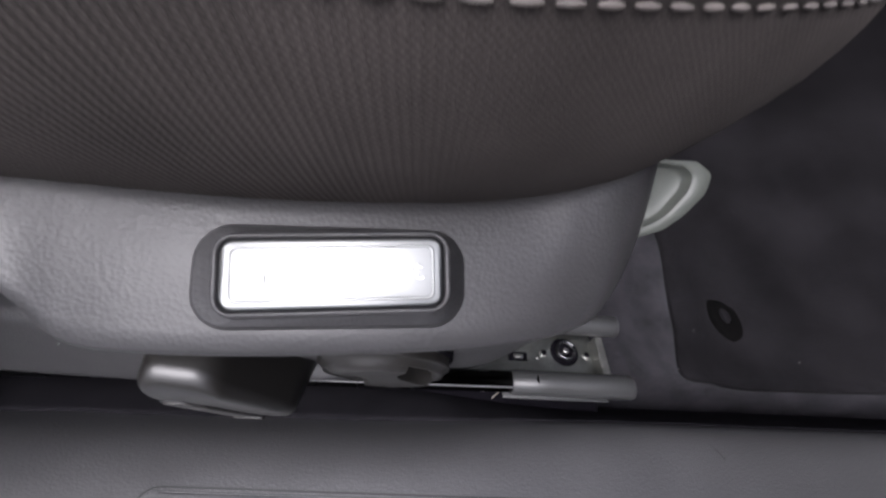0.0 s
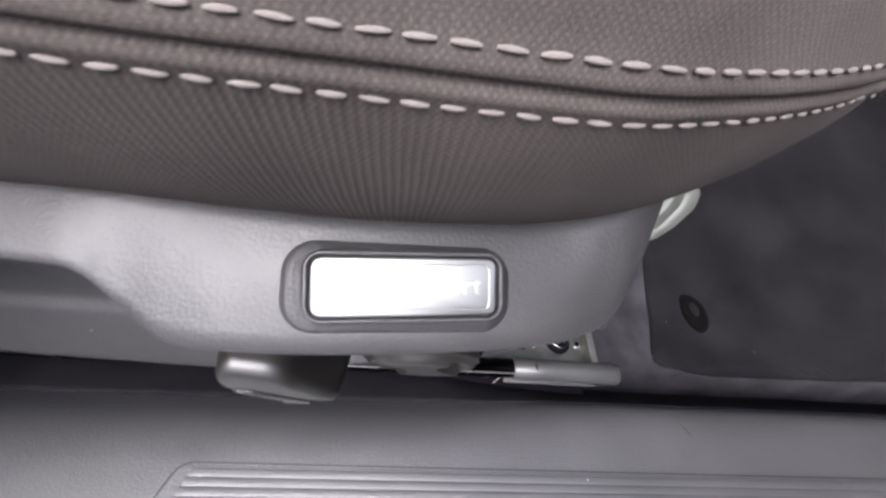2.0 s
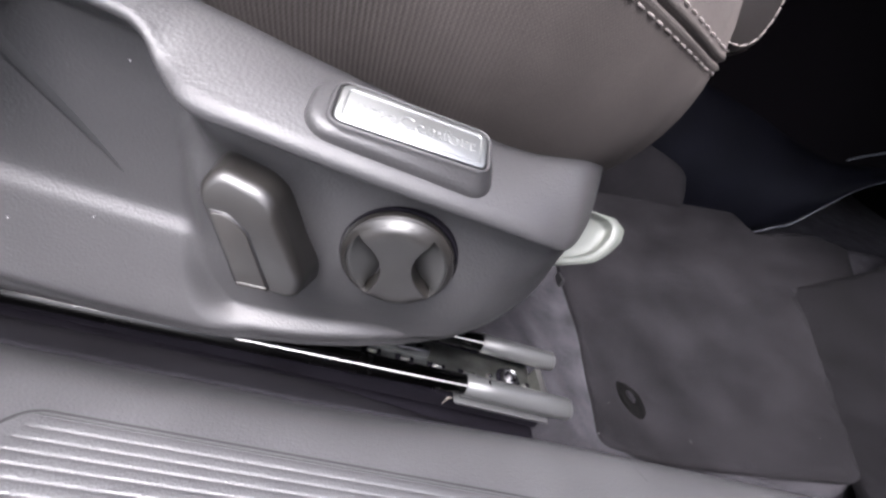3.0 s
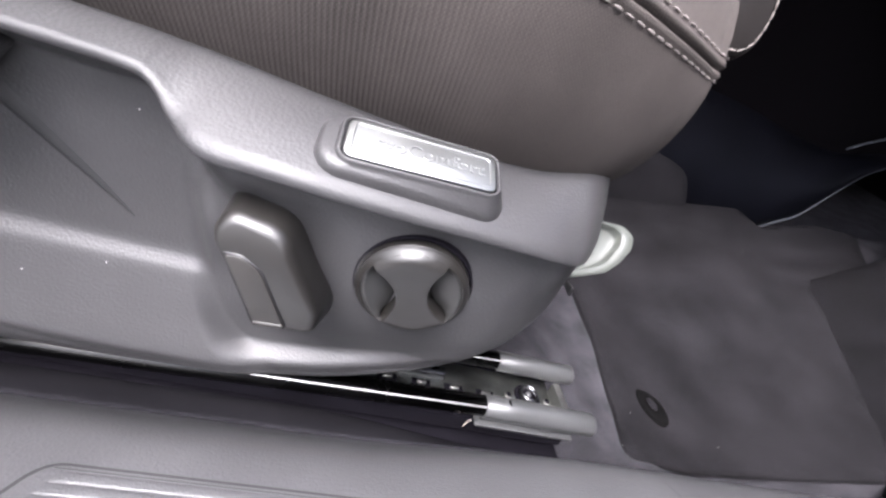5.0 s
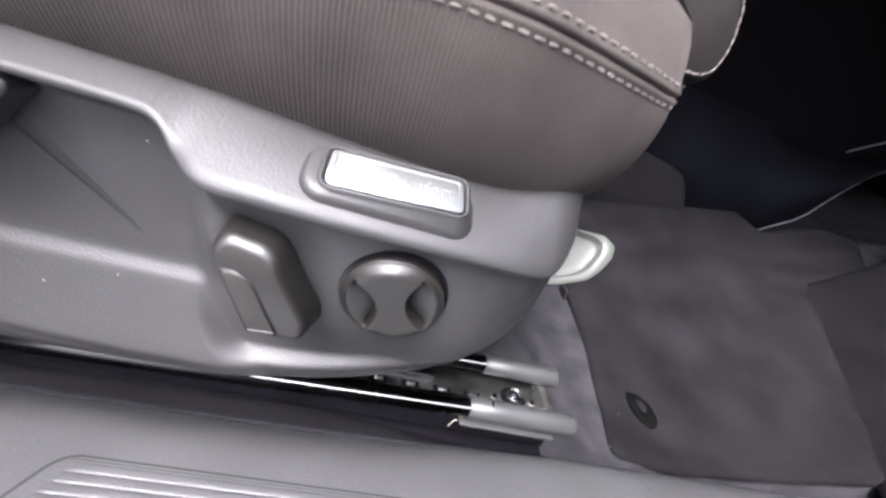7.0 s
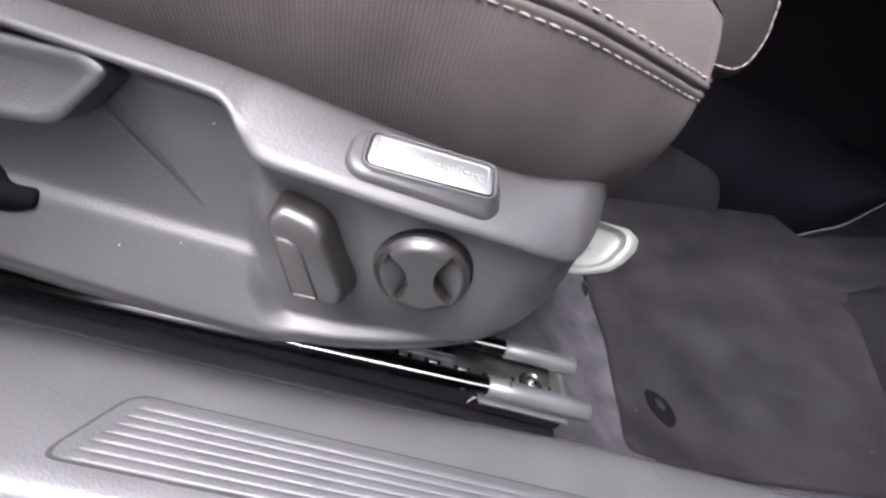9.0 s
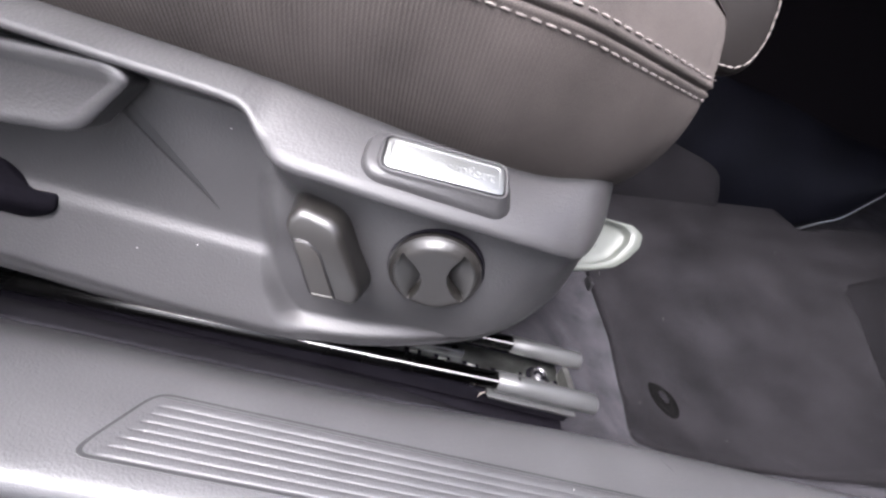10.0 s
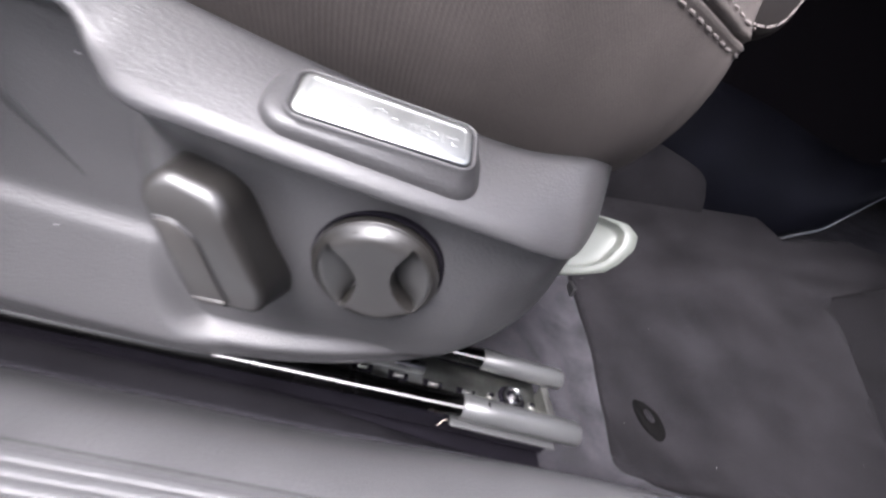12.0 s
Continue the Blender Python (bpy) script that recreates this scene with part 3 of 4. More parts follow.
def build_switch():
    back = [(-0.1225, 0.205), (-0.1135, 0.2205), (-0.0850, 0.2175), (-0.0575, 0.167), (-0.0580, 0.1455), (-0.090, 0.1435)]
    front = [(-0.1085, 0.2115), (-0.1025, 0.2200), (-0.0805, 0.2170), (-0.0612, 0.176), (-0.0632, 0.1630), (-0.0920, 0.1640)]
    bm = puffed(fillet(back, 0.010, 8), fillet(front, 0.008, 8), 0.128, 0.0052)
    body = seat_part("seat_switch", bm, KNOB, "smooth dark rocker switch for moving the seat")
    pad = fillet([(-0.1015, 0.2028), (-0.0945, 0.2030), (-0.0872, 0.1978), (-0.0760, 0.1680), (-0.0895, 0.1670)], 0.002, 3)
    gap = fillet([(-0.1025, 0.2036), (-0.0940, 0.2040), (-0.0863, 0.1983), (-0.0750, 0.1672), (-0.0903, 0.1660)], 0.002, 3)
    part("switch_gap", prism(gap, -0.002, 0.0005, lambda u, v, d: Vector((u, face_y(v) - d, v))), BLACK, body)
    part("switch_pad", prism(pad, -0.002, 0.0012, lambda u, v, d: Vector((u, face_y(v) - d, v)), bevel=0.0006), PAD, body, "satin grip pad on the switch")
    lip = fillet([(-0.0898, 0.1688), (-0.0763, 0.1696), (-0.0758, 0.1668), (-0.0893, 0.1658)], 0.0008, 3)
    part("pad_lip", prism(lip, -0.002, 0.0018, lambda u, v, d: Vector((u, face_y(v) - d, v)), bevel=0.0009), PAD, body)
    return body


build_switch()

KC, KN = Vector((-0.0221, 0.0975, 0.1919)), Vector((0.0, -0.985, -0.16)).normalized()
KU = Vector((1, 0, 0))
KV = KN.cross(KU) * -1
if KV.z < 0:
    KV = -KV
TW = radians(16)


def on_knob(u, v, d):
    c, s = math.cos(TW), math.sin(TW)
    return KC + KU * (u * c - v * s) + KV * (u * s + v * c) + KN * d


KR = 0.0289


def waist(v):
    """Half width of the knob's grip bar at height v."""
    return 0.0078 + 27.0 * v * v


def knob_face(r):
    """Height of the knob's domed face at radius r."""
    e = r / KR
    return 0.0082 - 0.0052 * smoothstep(0.76, 1.0, e) ** 1.6 + 0.0004 * smoothstep(0.40, 0.74, e)


def build_knob():
    n = 96
    rim = 0.0256
    prof = [(rim, 0.000), (rim, knob_face(rim) - 0.0003), (rim + 0.0002, knob_face(rim + 0.0002))]
    prof += [(rim + 0.0006 + 0.0004 * i, knob_face(rim + 0.0006 + 0.0004 * i)) for i in range(8)]
    prof += [(KR, 0.0022), (KR, 0.0), (KR, -0.010)]
    circle = lambda r, d: [on_knob(r * math.cos(2 * math.pi * k / n), r * math.sin(2 * math.pi * k / n), d) for k in range(n)]
    bm = sheet([circle(r, d) for r, d in prof], close=True)
    bmesh.ops.recalc_face_normals(bm, faces=bm.faces)
    body = seat_part("lumbar_knob", bm, KNOB, "round dark knob with a waisted grip bar")
    # grip bar across the face
    rows, left, right = [], [], []
    for i in range(61):
        v = (KR - 0.0002) * (i / 30 - 1)
        w = max(min(waist(v), math.sqrt(max((KR - 0.0001) ** 2 - v * v, 0))), 0.0002)
        us = [w * q for q in (-1, -0.985, -0.95, -0.85, -0.6, -0.3, 0, 0.3, 0.6, 0.85, 0.95, 0.985, 1)]
        edge = 0.0004 if abs(v) < 0.0190 else 0.0
        rows.append([on_knob(u, v, knob_face(math.hypot(u, v)) + 0.0001 - edge * (abs(u) > 0.99 * w)) for u in us])
        for side, u in ((left, -w), (right, w)):
            side.append([on_knob(u, v, knob_face(math.hypot(u, v)) - edge), on_knob(u * 0.99, v, -0.004)])
    bm = sheet(rows)
    sheet(left, bm)
    sheet(right, bm)
    bmesh.ops.recalc_face_normals(bm, faces=bm.faces)
    part("grip_bar", bm, KNOB, body)
    part("knob_well", sheet([circle(rim + 0.0002, -0.0040), circle(0.0005, -0.0040)], close=True), BLACK, body)
    rb = sheet([circle(r, d) for r, d in ((KR, -0.012), (KR + 0.0002, -0.0012), (KR + 0.0008, -0.0004), (KR + 0.0014, -0.0004), (KR + 0.0019, -0.0012), (KR + 0.0021, -0.016))], close=True)
    bmesh.ops.recalc_face_normals(rb, faces=rb.faces)
    part("knob_gap", rb, UNDER, body)
    for sgn in (-1, 1):
        rows = []
        for i in range(25):
            v = -0.0190 + 0.0380 * i / 24
            u0 = waist(v) + 0.0004
            u1 = max(math.sqrt((rim - 0.0003) ** 2 - v * v), u0 + 0.0003)
            row = [(sgn * u0, v, -0.004)]
            for j in range(9):
                t = j / 8
                row.append((sgn * (u0 + (u1 - u0) * t), v, -0.0020 + 0.0078 * t ** 0.85))
            row.append((sgn * u1, v, -0.002))
            rows.append([on_knob(*p) for p in row])
        bmp = sheet(rows)
        bmesh.ops.recalc_face_normals(bmp, faces=bmp.faces)
        part("grip_pad", bmp, GRIP, body, "satin scooped grip pad")
    return body


build_knob()


def build_lever():
    """Pale release handle with a scooped face, under the cushion's front corner."""
    line = [(0.090, 0.2205), (0.132, 0.2213), (0.161, 0.2222), (0.1725, 0.2165), (0.1715, 0.2070), (0.1605, 0.1950), (0.1485, 0.1865), (0.122, 0.1785), (0.090, 0.172)]
    inner = [(0.090, 0.2190), (0.132, 0.2197), (0.1525, 0.2190), (0.1600, 0.2150), (0.1590, 0.2075), (0.1480, 0.1945), (0.1390, 0.1893), (0.1270, 0.1848), (0.090, 0.178)]
    tilt = Vector((0, -0.78, 0.624))
    place = lambda u, v, d: Vector((u, 0.200 + 0.8 * (v - 0.192), v)) + tilt * d
    grow = lambda o, k: [(a + (0.130 - a) * k, b + (0.200 - b) * k) for a, b in o]
    f = lambda o, r=0.003: fillet(o, r, 5)
    bm = sheet([[place(u, v, d) for u, v in o] for o, d in ((f(grow(line, 0.12)), -0.0125), (f(line), -0.010), (f(line), -0.0015), (f(grow(line, 0.02)), 0.0), (f(grow(inner, -0.03)), 0.0004), (f(inner), -0.0006))], close=True)
    bmesh.ops.recalc_face_normals(bm, faces=bm.faces)
    rim = seat_part("release_lever", bm, LEVER, "pale grey plastic release lever with a thick rim")
    rows = [[place(u, v, d) for u, v in o] for o, d in ((f(inner), -0.0006), (f(grow(inner, 0.05)), -0.0070), (f(grow(inner, 0.12)), -0.0082), (f(grow(inner, 0.6)), -0.0080), (f(grow(inner, 0.97)), -0.0080))]
    bm = sheet(rows, close=True)
    bmesh.ops.recalc_face_normals(bm, faces=bm.faces)
    part("lever_scoop", bm, LEVER, rim)


build_lever()


def build_recline_handle():
    out = [(-0.40, 0.238), (-0.30, 0.246), (-0.205, 0.2565), (-0.196, 0.250), (-0.227, 0.2135), (-0.300, 0.2020), (-0.40, 0.198)]
    o = fillet(out, 0.012, 6)
    inn = fillet([(-0.40, 0.233), (-0.30, 0.240), (-0.211, 0.2500), (-0.2060, 0.2465), (-0.2310, 0.2190), (-0.300, 0.2085), (-0.40, 0.204)], 0.010, 6)
    place = lambda u, v, d: Vector((u, 0.100 - d, v))
    rows = [[place(u, v, d) for u, v in k] for k, d in ((o, -0.014), (o, -0.001), (fillet([(u * 0.997 - 0.0006, v + (0.226 - v) * 0.05) for u, v in out], 0.012, 6), 0.0012), (inn, 0.0008), (fillet([(u, v + (0.226 - v) * 0.12) for u, v in [(-0.40, 0.233), (-0.30, 0.240), (-0.213, 0.2490), (-0.2085, 0.2460), (-0.2325, 0.2200), (-0.300, 0.2085), (-0.40, 0.204)]], 0.01, 6), -0.0012))]
    bm = sheet(rows, close=True)
    bm.faces.new([bm.verts.new(v.co) for v in list(bm.verts)[-len(o):]])
    bmesh.ops.remove_doubles(bm, verts=bm.verts, dist=1e-6)
    bmesh.ops.recalc_face_normals(bm, faces=bm.faces)
    seat_part("recline_handle", bm, TRIM, "dark grey recline handle with a rounded tip")
    slot = fillet([(-0.44, 0.170), (-0.305, 0.167), (-0.2925, 0.1515), (-0.2727, 0.1530), (-0.2738, 0.1410), (-0.288, 0.1345), (-0.44, 0.130)], 0.006, 6)
    seat_part("trim_slot", prism(slot, -0.004, 0.0026, lambda u, v, d: Vector((u, curve(POCKET, v)[0] - d, v))), UNDER, "black slot in the side trim")
    # crease that runs down from the handle
    rows = []
    for i in range(21):
        t = i / 20
        zc = 0.234 - 0.060 * t
        c = Vector((-0.219 + 0.048 * t, curve(POCKET, zc)[0] - 0.0002, zc))
        w = 0.0050 * (1 - t) ** 0.8 + 0.0005
        q = Vector((0.75, 0, 0.66))
        rows.append([c - q * w, c - q * w * 0.5 + Vector((0, -0.0013 * (1 - t) ** 0.5, 0)), c + q * w * 0.3 + Vector((0, -0.0015 * (1 - t) ** 0.5, 0)), c + q * w])
    seat_part("trim_crease", sheet(rows), BLACK, "thin raised crease in the trim pocket")


build_recline_handle()


# ---- stitching ----
def stitch_mesh(name, length, r):
    bm = bmesh.new()
    n, k = 8, 8
    rows = []
    for i in range(k + 1):
        t = i / k
        w = math.sin(math.pi * min(max(t, 0.04), 0.96)) ** 0.35
        rows.append([(length * (t - 0.5), r * w * math.cos(2 * math.pi * j / n), 0.8 * r * w * math.sin(2 * math.pi * j / n) + 0.25 * r * math.sin(math.pi * t)) for j in range(n)])
    sheet(rows, bm, close=True)
    me = bpy.data.meshes.new(name)
    bm.to_mesh(me)
    bm.free()
    for f in me.polygons:
        f.use_smooth = True
    me.materials.append(THREAD)
    return me


STITCH = stitch_mesh("stitch", 0.0051, 0.00060)


def stitch_line(line, s0, s1, lift, parent, pitch=0.0073, tilt=0.0, facing=None):
    pts = [Vector(curve(line, s0 + (s1 - s0) * i / 4000)) for i in range(4001)]
    run, goal = 0.0, pitch / 2
    for a, b in zip(pts, pts[1:]):
        run += (b - a).length
        if run < goal:
            continue
        goal += pitch * random.uniform(0.96, 1.04)
        d = (b - a).normalized()
        nrm = facing or Vector((d.y, -d.x, 0)).normalized()
        nrm = (nrm - d * nrm.dot(d)).normalized()
        up = (nrm * math.cos(tilt) + Vector((0, 0, 1)) * math.sin(tilt)).normalized()
        side = up.cross(d)
        m = Matrix((d, side, up)).transposed().to_4x4() @ pose(0, 0, 0, 0, 0, random.uniform(-3.5, 3.5)) @ Matrix.Diagonal((random.uniform(0.92, 1.05), random.uniform(0.88, 1.1), 1, 1))
        m.translation = b + up * lift
        ob = new("stitch", STITCH)
        ob.parent = parent
        ob.matrix_local = m


stitch_line(SEAM1, 1.2, 14.3, 0.0006, CUSHION, tilt=0.25)
stitch_line(SEAM2, 1.2, 14.5, 0.0007, CUSHION, tilt=0.7)


def build_extension():
    """Pull-out thigh rest at the front of the cushion."""
    sec = fillet([(0.095, 0.400), (0.136, 0.402), (0.1465, 0.376), (0.146, 0.358), (0.139, 0.350), (0.100, 0.350)], 0.010, 6)
    ys = [(0.186, 0.80), (0.187, 0.90), (0.190, 0.96), (0.195, 1.0), (0.25, 1.0), (0.35, 1.01), (0.50, 1.0)]
    rows = [[(0.125 + (x - 0.125) * k, y, 0.376 + (z - 0.376) * k) for x, z in sec] for y, k in ys]
    bm = sheet(rows, close=True)
    bm.faces.new([bm.verts.new(p) for p in rows[0]])
    bmesh.ops.remove_doubles(bm, verts=bm.verts, dist=1e-6)
    bmesh.ops.recalc_face_normals(bm, faces=bm.faces)
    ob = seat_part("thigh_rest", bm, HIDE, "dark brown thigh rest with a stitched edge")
    line = [(0, 0.112, 0.1863, 0.3545), (1, 0.130, 0.1863, 0.3548), (2, 0.138, 0.1863, 0.3578), (3, 0.1418, 0.1863, 0.364), (4, 0.1422, 0.1863, 0.376), (5, 0.1375, 0.1863, 0.391), (6, 0.1335, 0.1863, 0.398)]
    stitch_line(line, 0, 6, 0.0004, ob, pitch=0.0055, facing=Vector((0.25, -1, -0.1)).normalized())


build_extension()


# ---- seat rail ----
def build_rail():
    rail = tagged(thing("seat_rail", (0.0, 0.15, 0.04)), "black steel seat rail with grey plastic end covers", "seat rail")
    inv = Matrix.Translation((0, -0.15, -0.04))

    def add(name, bm, m, label="", parent=None, smooth=True):
        ob = part(name, bm, m, parent or rail, label, smooth)
        if parent is None:
            ob.matrix_parent_inverse = inv
        return ob

    ch = sheet([[(x, y, z) for y, z in ((0.128, 0.066), (0.126, 0.064), (0.126, 0.050), (0.128, 0.048), (0.186, 0.048), (0.188, 0.050), (0.188, 0.074), (0.186, 0.078), (0.183, 0.078), (0.183, 0.060), (0.131, 0.060), (0.131, 0.066))] for x in (-0.55, 0.145)], close=True)
    bmesh.ops.recalc_face_normals(ch, faces=ch.faces)
    add("channel", ch, UNDER, "black steel rail channel", smooth=False)
    for y, x0, x1 in ((0.1255, 0.064, 0.158), (0.1765, 0.085, 0.1595)):
        add("slide_tube", tube((-0.55, y, 0.0825 - 0.052 * (0.55 + x0)), (x0 + 0.02, y, 0.0835), 0.0078, 28), TUBE, "glossy black slide tube")
        sec = [(y + 0.0090 * math.cos(radians(a)), 0.0822 + 0.0090 * math.sin(radians(a))) for a in range(-40, 221, 13)]
        rows = []
        for x, k in ((x0, 0.93), (x0 + 0.0006, 1.0), (x0 + 0.03, 1.0), (x0 + 0.06, 1.0), (x1 - 0.0015, 1.0), (x1, 0.93)):
            rows.append([(x, y + (a - y) * k, 0.0822 + (z - 0.0822) * k) for a, z in sec])
        bm = sheet(rows, close=True)
        for r in (rows[0], rows[-1]):
            bm.faces.new([bm.verts.new(p) for p in r])
        bmesh.ops.remove_doubles(bm, verts=bm.verts, dist=1e-6)
        bmesh.ops.recalc_face_normals(bm, faces=bm.faces)
        cov = add("end_cover", bm, COVER, "grey plastic end cover")
        # added bright strip that paints the tube's highlight, thinner towards the rear
        strip = []
        for x, w in ((-0.20, 0.0001), (-0.14, 0.00025), (-0.02, 0.0004), (x0, 0.0006)):
            c, v = Vector((x, y - 0.0060, 0.0825 + 0.0056 - 0.052 * (x0 - x))), Vector((0, 0.67, 0.74))
            strip.append([c - v * w, c + v * w, c + v * w + Vector((0, 0.002, -0.002)), c - v * w + Vector((0, 0.002, -0.002))])
        bm = sheet(strip, close=True)
        bmesh.ops.recalc_face_normals(bm, faces=bm.faces)
        add("tube_glint", bm, BRIGHT, "thin bright strip standing for the highlight along the slide tube", smooth=False)
        if y > 0.15:
            continue
        part("cover_flange", box(x0 - 0.004, x1 - 0.014, y - 0.0086, y + 0.004, 0.0698, 0.0709, 0.0004), COVER, cov)
        part("cover_web", box(x0, x1 - 0.014, y - 0.0040, y + 0.0055, 0.0620, 0.0765, 0.001), COVER, cov)
    add("base_plate", box(-0.06, 0.1445, 0.134, 0.1815, 0.0585, 0.0632, 0.0006), PLATE, "dull steel base plate", smooth=False)
    add("stop_tab", box(0.1425, 0.1490, 0.1345, 0.1690, 0.0600, 0.0765, 0.0008), ZINC, smooth=False)
    c = (0.119, 0.159)
    turned = lambda prof, n=32: sheet([[(c[0] + r * math.cos(2 * k * math.pi / n), c[1] + r * math.sin(2 * k * math.pi / n), z) for k in range(n)] for r, z in prof], close=True)
    bo = add("bolt", turned(((0.0122, 0.0625), (0.0122, 0.0640), (0.0116, 0.0648), (0.0088, 0.0650), (0.0086, 0.0640), (0.0002, 0.0640))), UNDER, "black washer and bolt head with a recessed drive")
    part("bolt_collar", turned(((0.0086, 0.0635), (0.0086, 0.0688), (0.0080, 0.0696), (0.0068, 0.0694), (0.0064, 0.0645))), STEEL, bo, "dark steel rim of the bolt")
    part("bolt_drive", turned(((0.0026, 0.0635), (0.0026, 0.0672), (0.0020, 0.0678), (0.0002, 0.0678)), 12), BRIGHT, bo, "bright drive pin")
    for x in (0.100, 0.138):
        so = add("screw", tube((x, 0.157, 0.062), (x, 0.157, 0.0646), 0.0036, 18, bevel=0.0005), ZINC)
        part("screw_hole", tube((x, 0.157, 0.064), (x, 0.157, 0.0650), 0.0024, 14), UNDER, so)
    for x in (-0.018, 0.011, 0.040, 0.069):
        slot = add("latch_slot", box(x, x + 0.0165, 0.1490, 0.1570, 0.0600, 0.0637, 0.0003), UNDER, "black slot in the base plate", smooth=False)
        part("latch_tooth", box(x + 0.0045, x + 0.0125, 0.1510, 0.1545, 0.0630, 0.0662, 0.0006), ZINC, slot, "bright worn steel tooth")
    add("latch_bar", box(-0.10, 0.040, 0.1600, 0.1690, 0.060, 0.0700, 0.0015), STEEL, "dark steel latch bar")
    add("rivet", tube((0.095, 0.1530, 0.062), (0.095, 0.1530, 0.0645), 0.0018, 14, bevel=0.0005), ZINC)
    # added black block that stands for the shaded gap between sill and rail
    add("gap_shade_block", box(-0.55, 0.152, 0.104, 0.184, -0.02, 0.0380, 0.004), UNDER)


build_rail()


# ---- floor mat and footwell ----
def outline_sheet(name, pts, z_of, thick, material, step=0.02):
    """A flat piece with the given outline laid over a curved floor, with rolled edges."""
    bm = bmesh.new()
    vs = [bm.verts.new((x, y, 0)) for x, y in pts]
    f = bm.faces.new(vs)
    bmesh.ops.triangulate(bm, faces=[f])
    for axis in (0, 1):
        lo = min(p[axis] for p in pts)
        hi = max(p[axis] for p in pts)
        k = lo + step
        while k < hi:
            co, no = Vector((k, 0, 0)) if axis == 0 else Vector((0, k, 0)), Vector((1, 0, 0)) if axis == 0 else Vector((0, 1, 0))
            bmesh.ops.bisect_plane(bm, geom=list(bm.verts) + list(bm.edges) + list(bm.faces), plane_co=co, plane_no=no, dist=1e-5)
            k += step
    bmesh.ops.recalc_face_normals(bm, faces=bm.faces)
    if bm.faces[0].normal.z < 0:
        bmesh.ops.reverse_faces(bm, faces=bm.faces)
    for v in bm.verts:
        v.co.z = z_of(v.co.x, v.co.y) + thick
    ext = bmesh.ops.extrude_edge_only(bm, edges=[e for e in bm.edges if e.is_boundary])
    for v in [g for g in ext["geom"] if isinstance(g, bmesh.types.BMVert)]:
        v.co.z -= thick + 0.006
    return bm


MAT_LINE = fillet([(0.266, 0.164), (0.33, 0.157), (0.46, 0.152), (0.60, 0.150), (0.665, 0.227), (0.745, 0.367), (0.796, 0.494), (0.985, 0.536), (1.094, 0.683), (1.015, 0.716), (0.832, 0.680), (0.825, 0.761), (0.778, 0.788), (0.668, 0.765), (0.52, 0.812), (0.29, 0.84), (0.294, 0.43), (0.296, 0.32), (0.286, 0.228)], 0.016, 4)


def mat_z(x, y):
    return floor_z(x, y) + 0.0012 * noise.noise((x * 9, y * 9, 3)) + 0.003 * smoothstep(0.36, 0.285, x) * smoothstep(0.24, 0.34, y)


def build_mat():
    m = tagged(part("floor_mat", outline_sheet("floor_mat", MAT_LINE, mat_z, 0.0022, MATM), MATM), "dark grey velour floor mat lying in the footwell", "floor mat")
    c = Vector((0.3475, 0.238, mat_z(0.3475, 0.238) + 0.0050))
    rows = []
    for r, z in ((0.0275, -0.006), (0.0262, 0.0008), (0.0250, 0.0016), (0.0100, 0.0018), (0.0085, 0.0010), (0.0078, 0.0028), (0.0060, 0.0034), (0.0001, 0.0034)):
        rows.append([(c.x + r * 0.64 * math.cos(k * math.pi / 20), c.y + r * 1.12 * math.sin(k * math.pi / 20), c.z + z) for k in range(40)])
    bm = sheet(rows[:5], close=True)
    bmesh.ops.recalc_face_normals(bm, faces=bm.faces)
    fast = part("mat_fastener", bm, RUBBER, m, "dark oval mat fastener")
    bm = sheet(rows[4:], close=True)
    part("fastener_button", bm, MATM, fast)


build_mat()


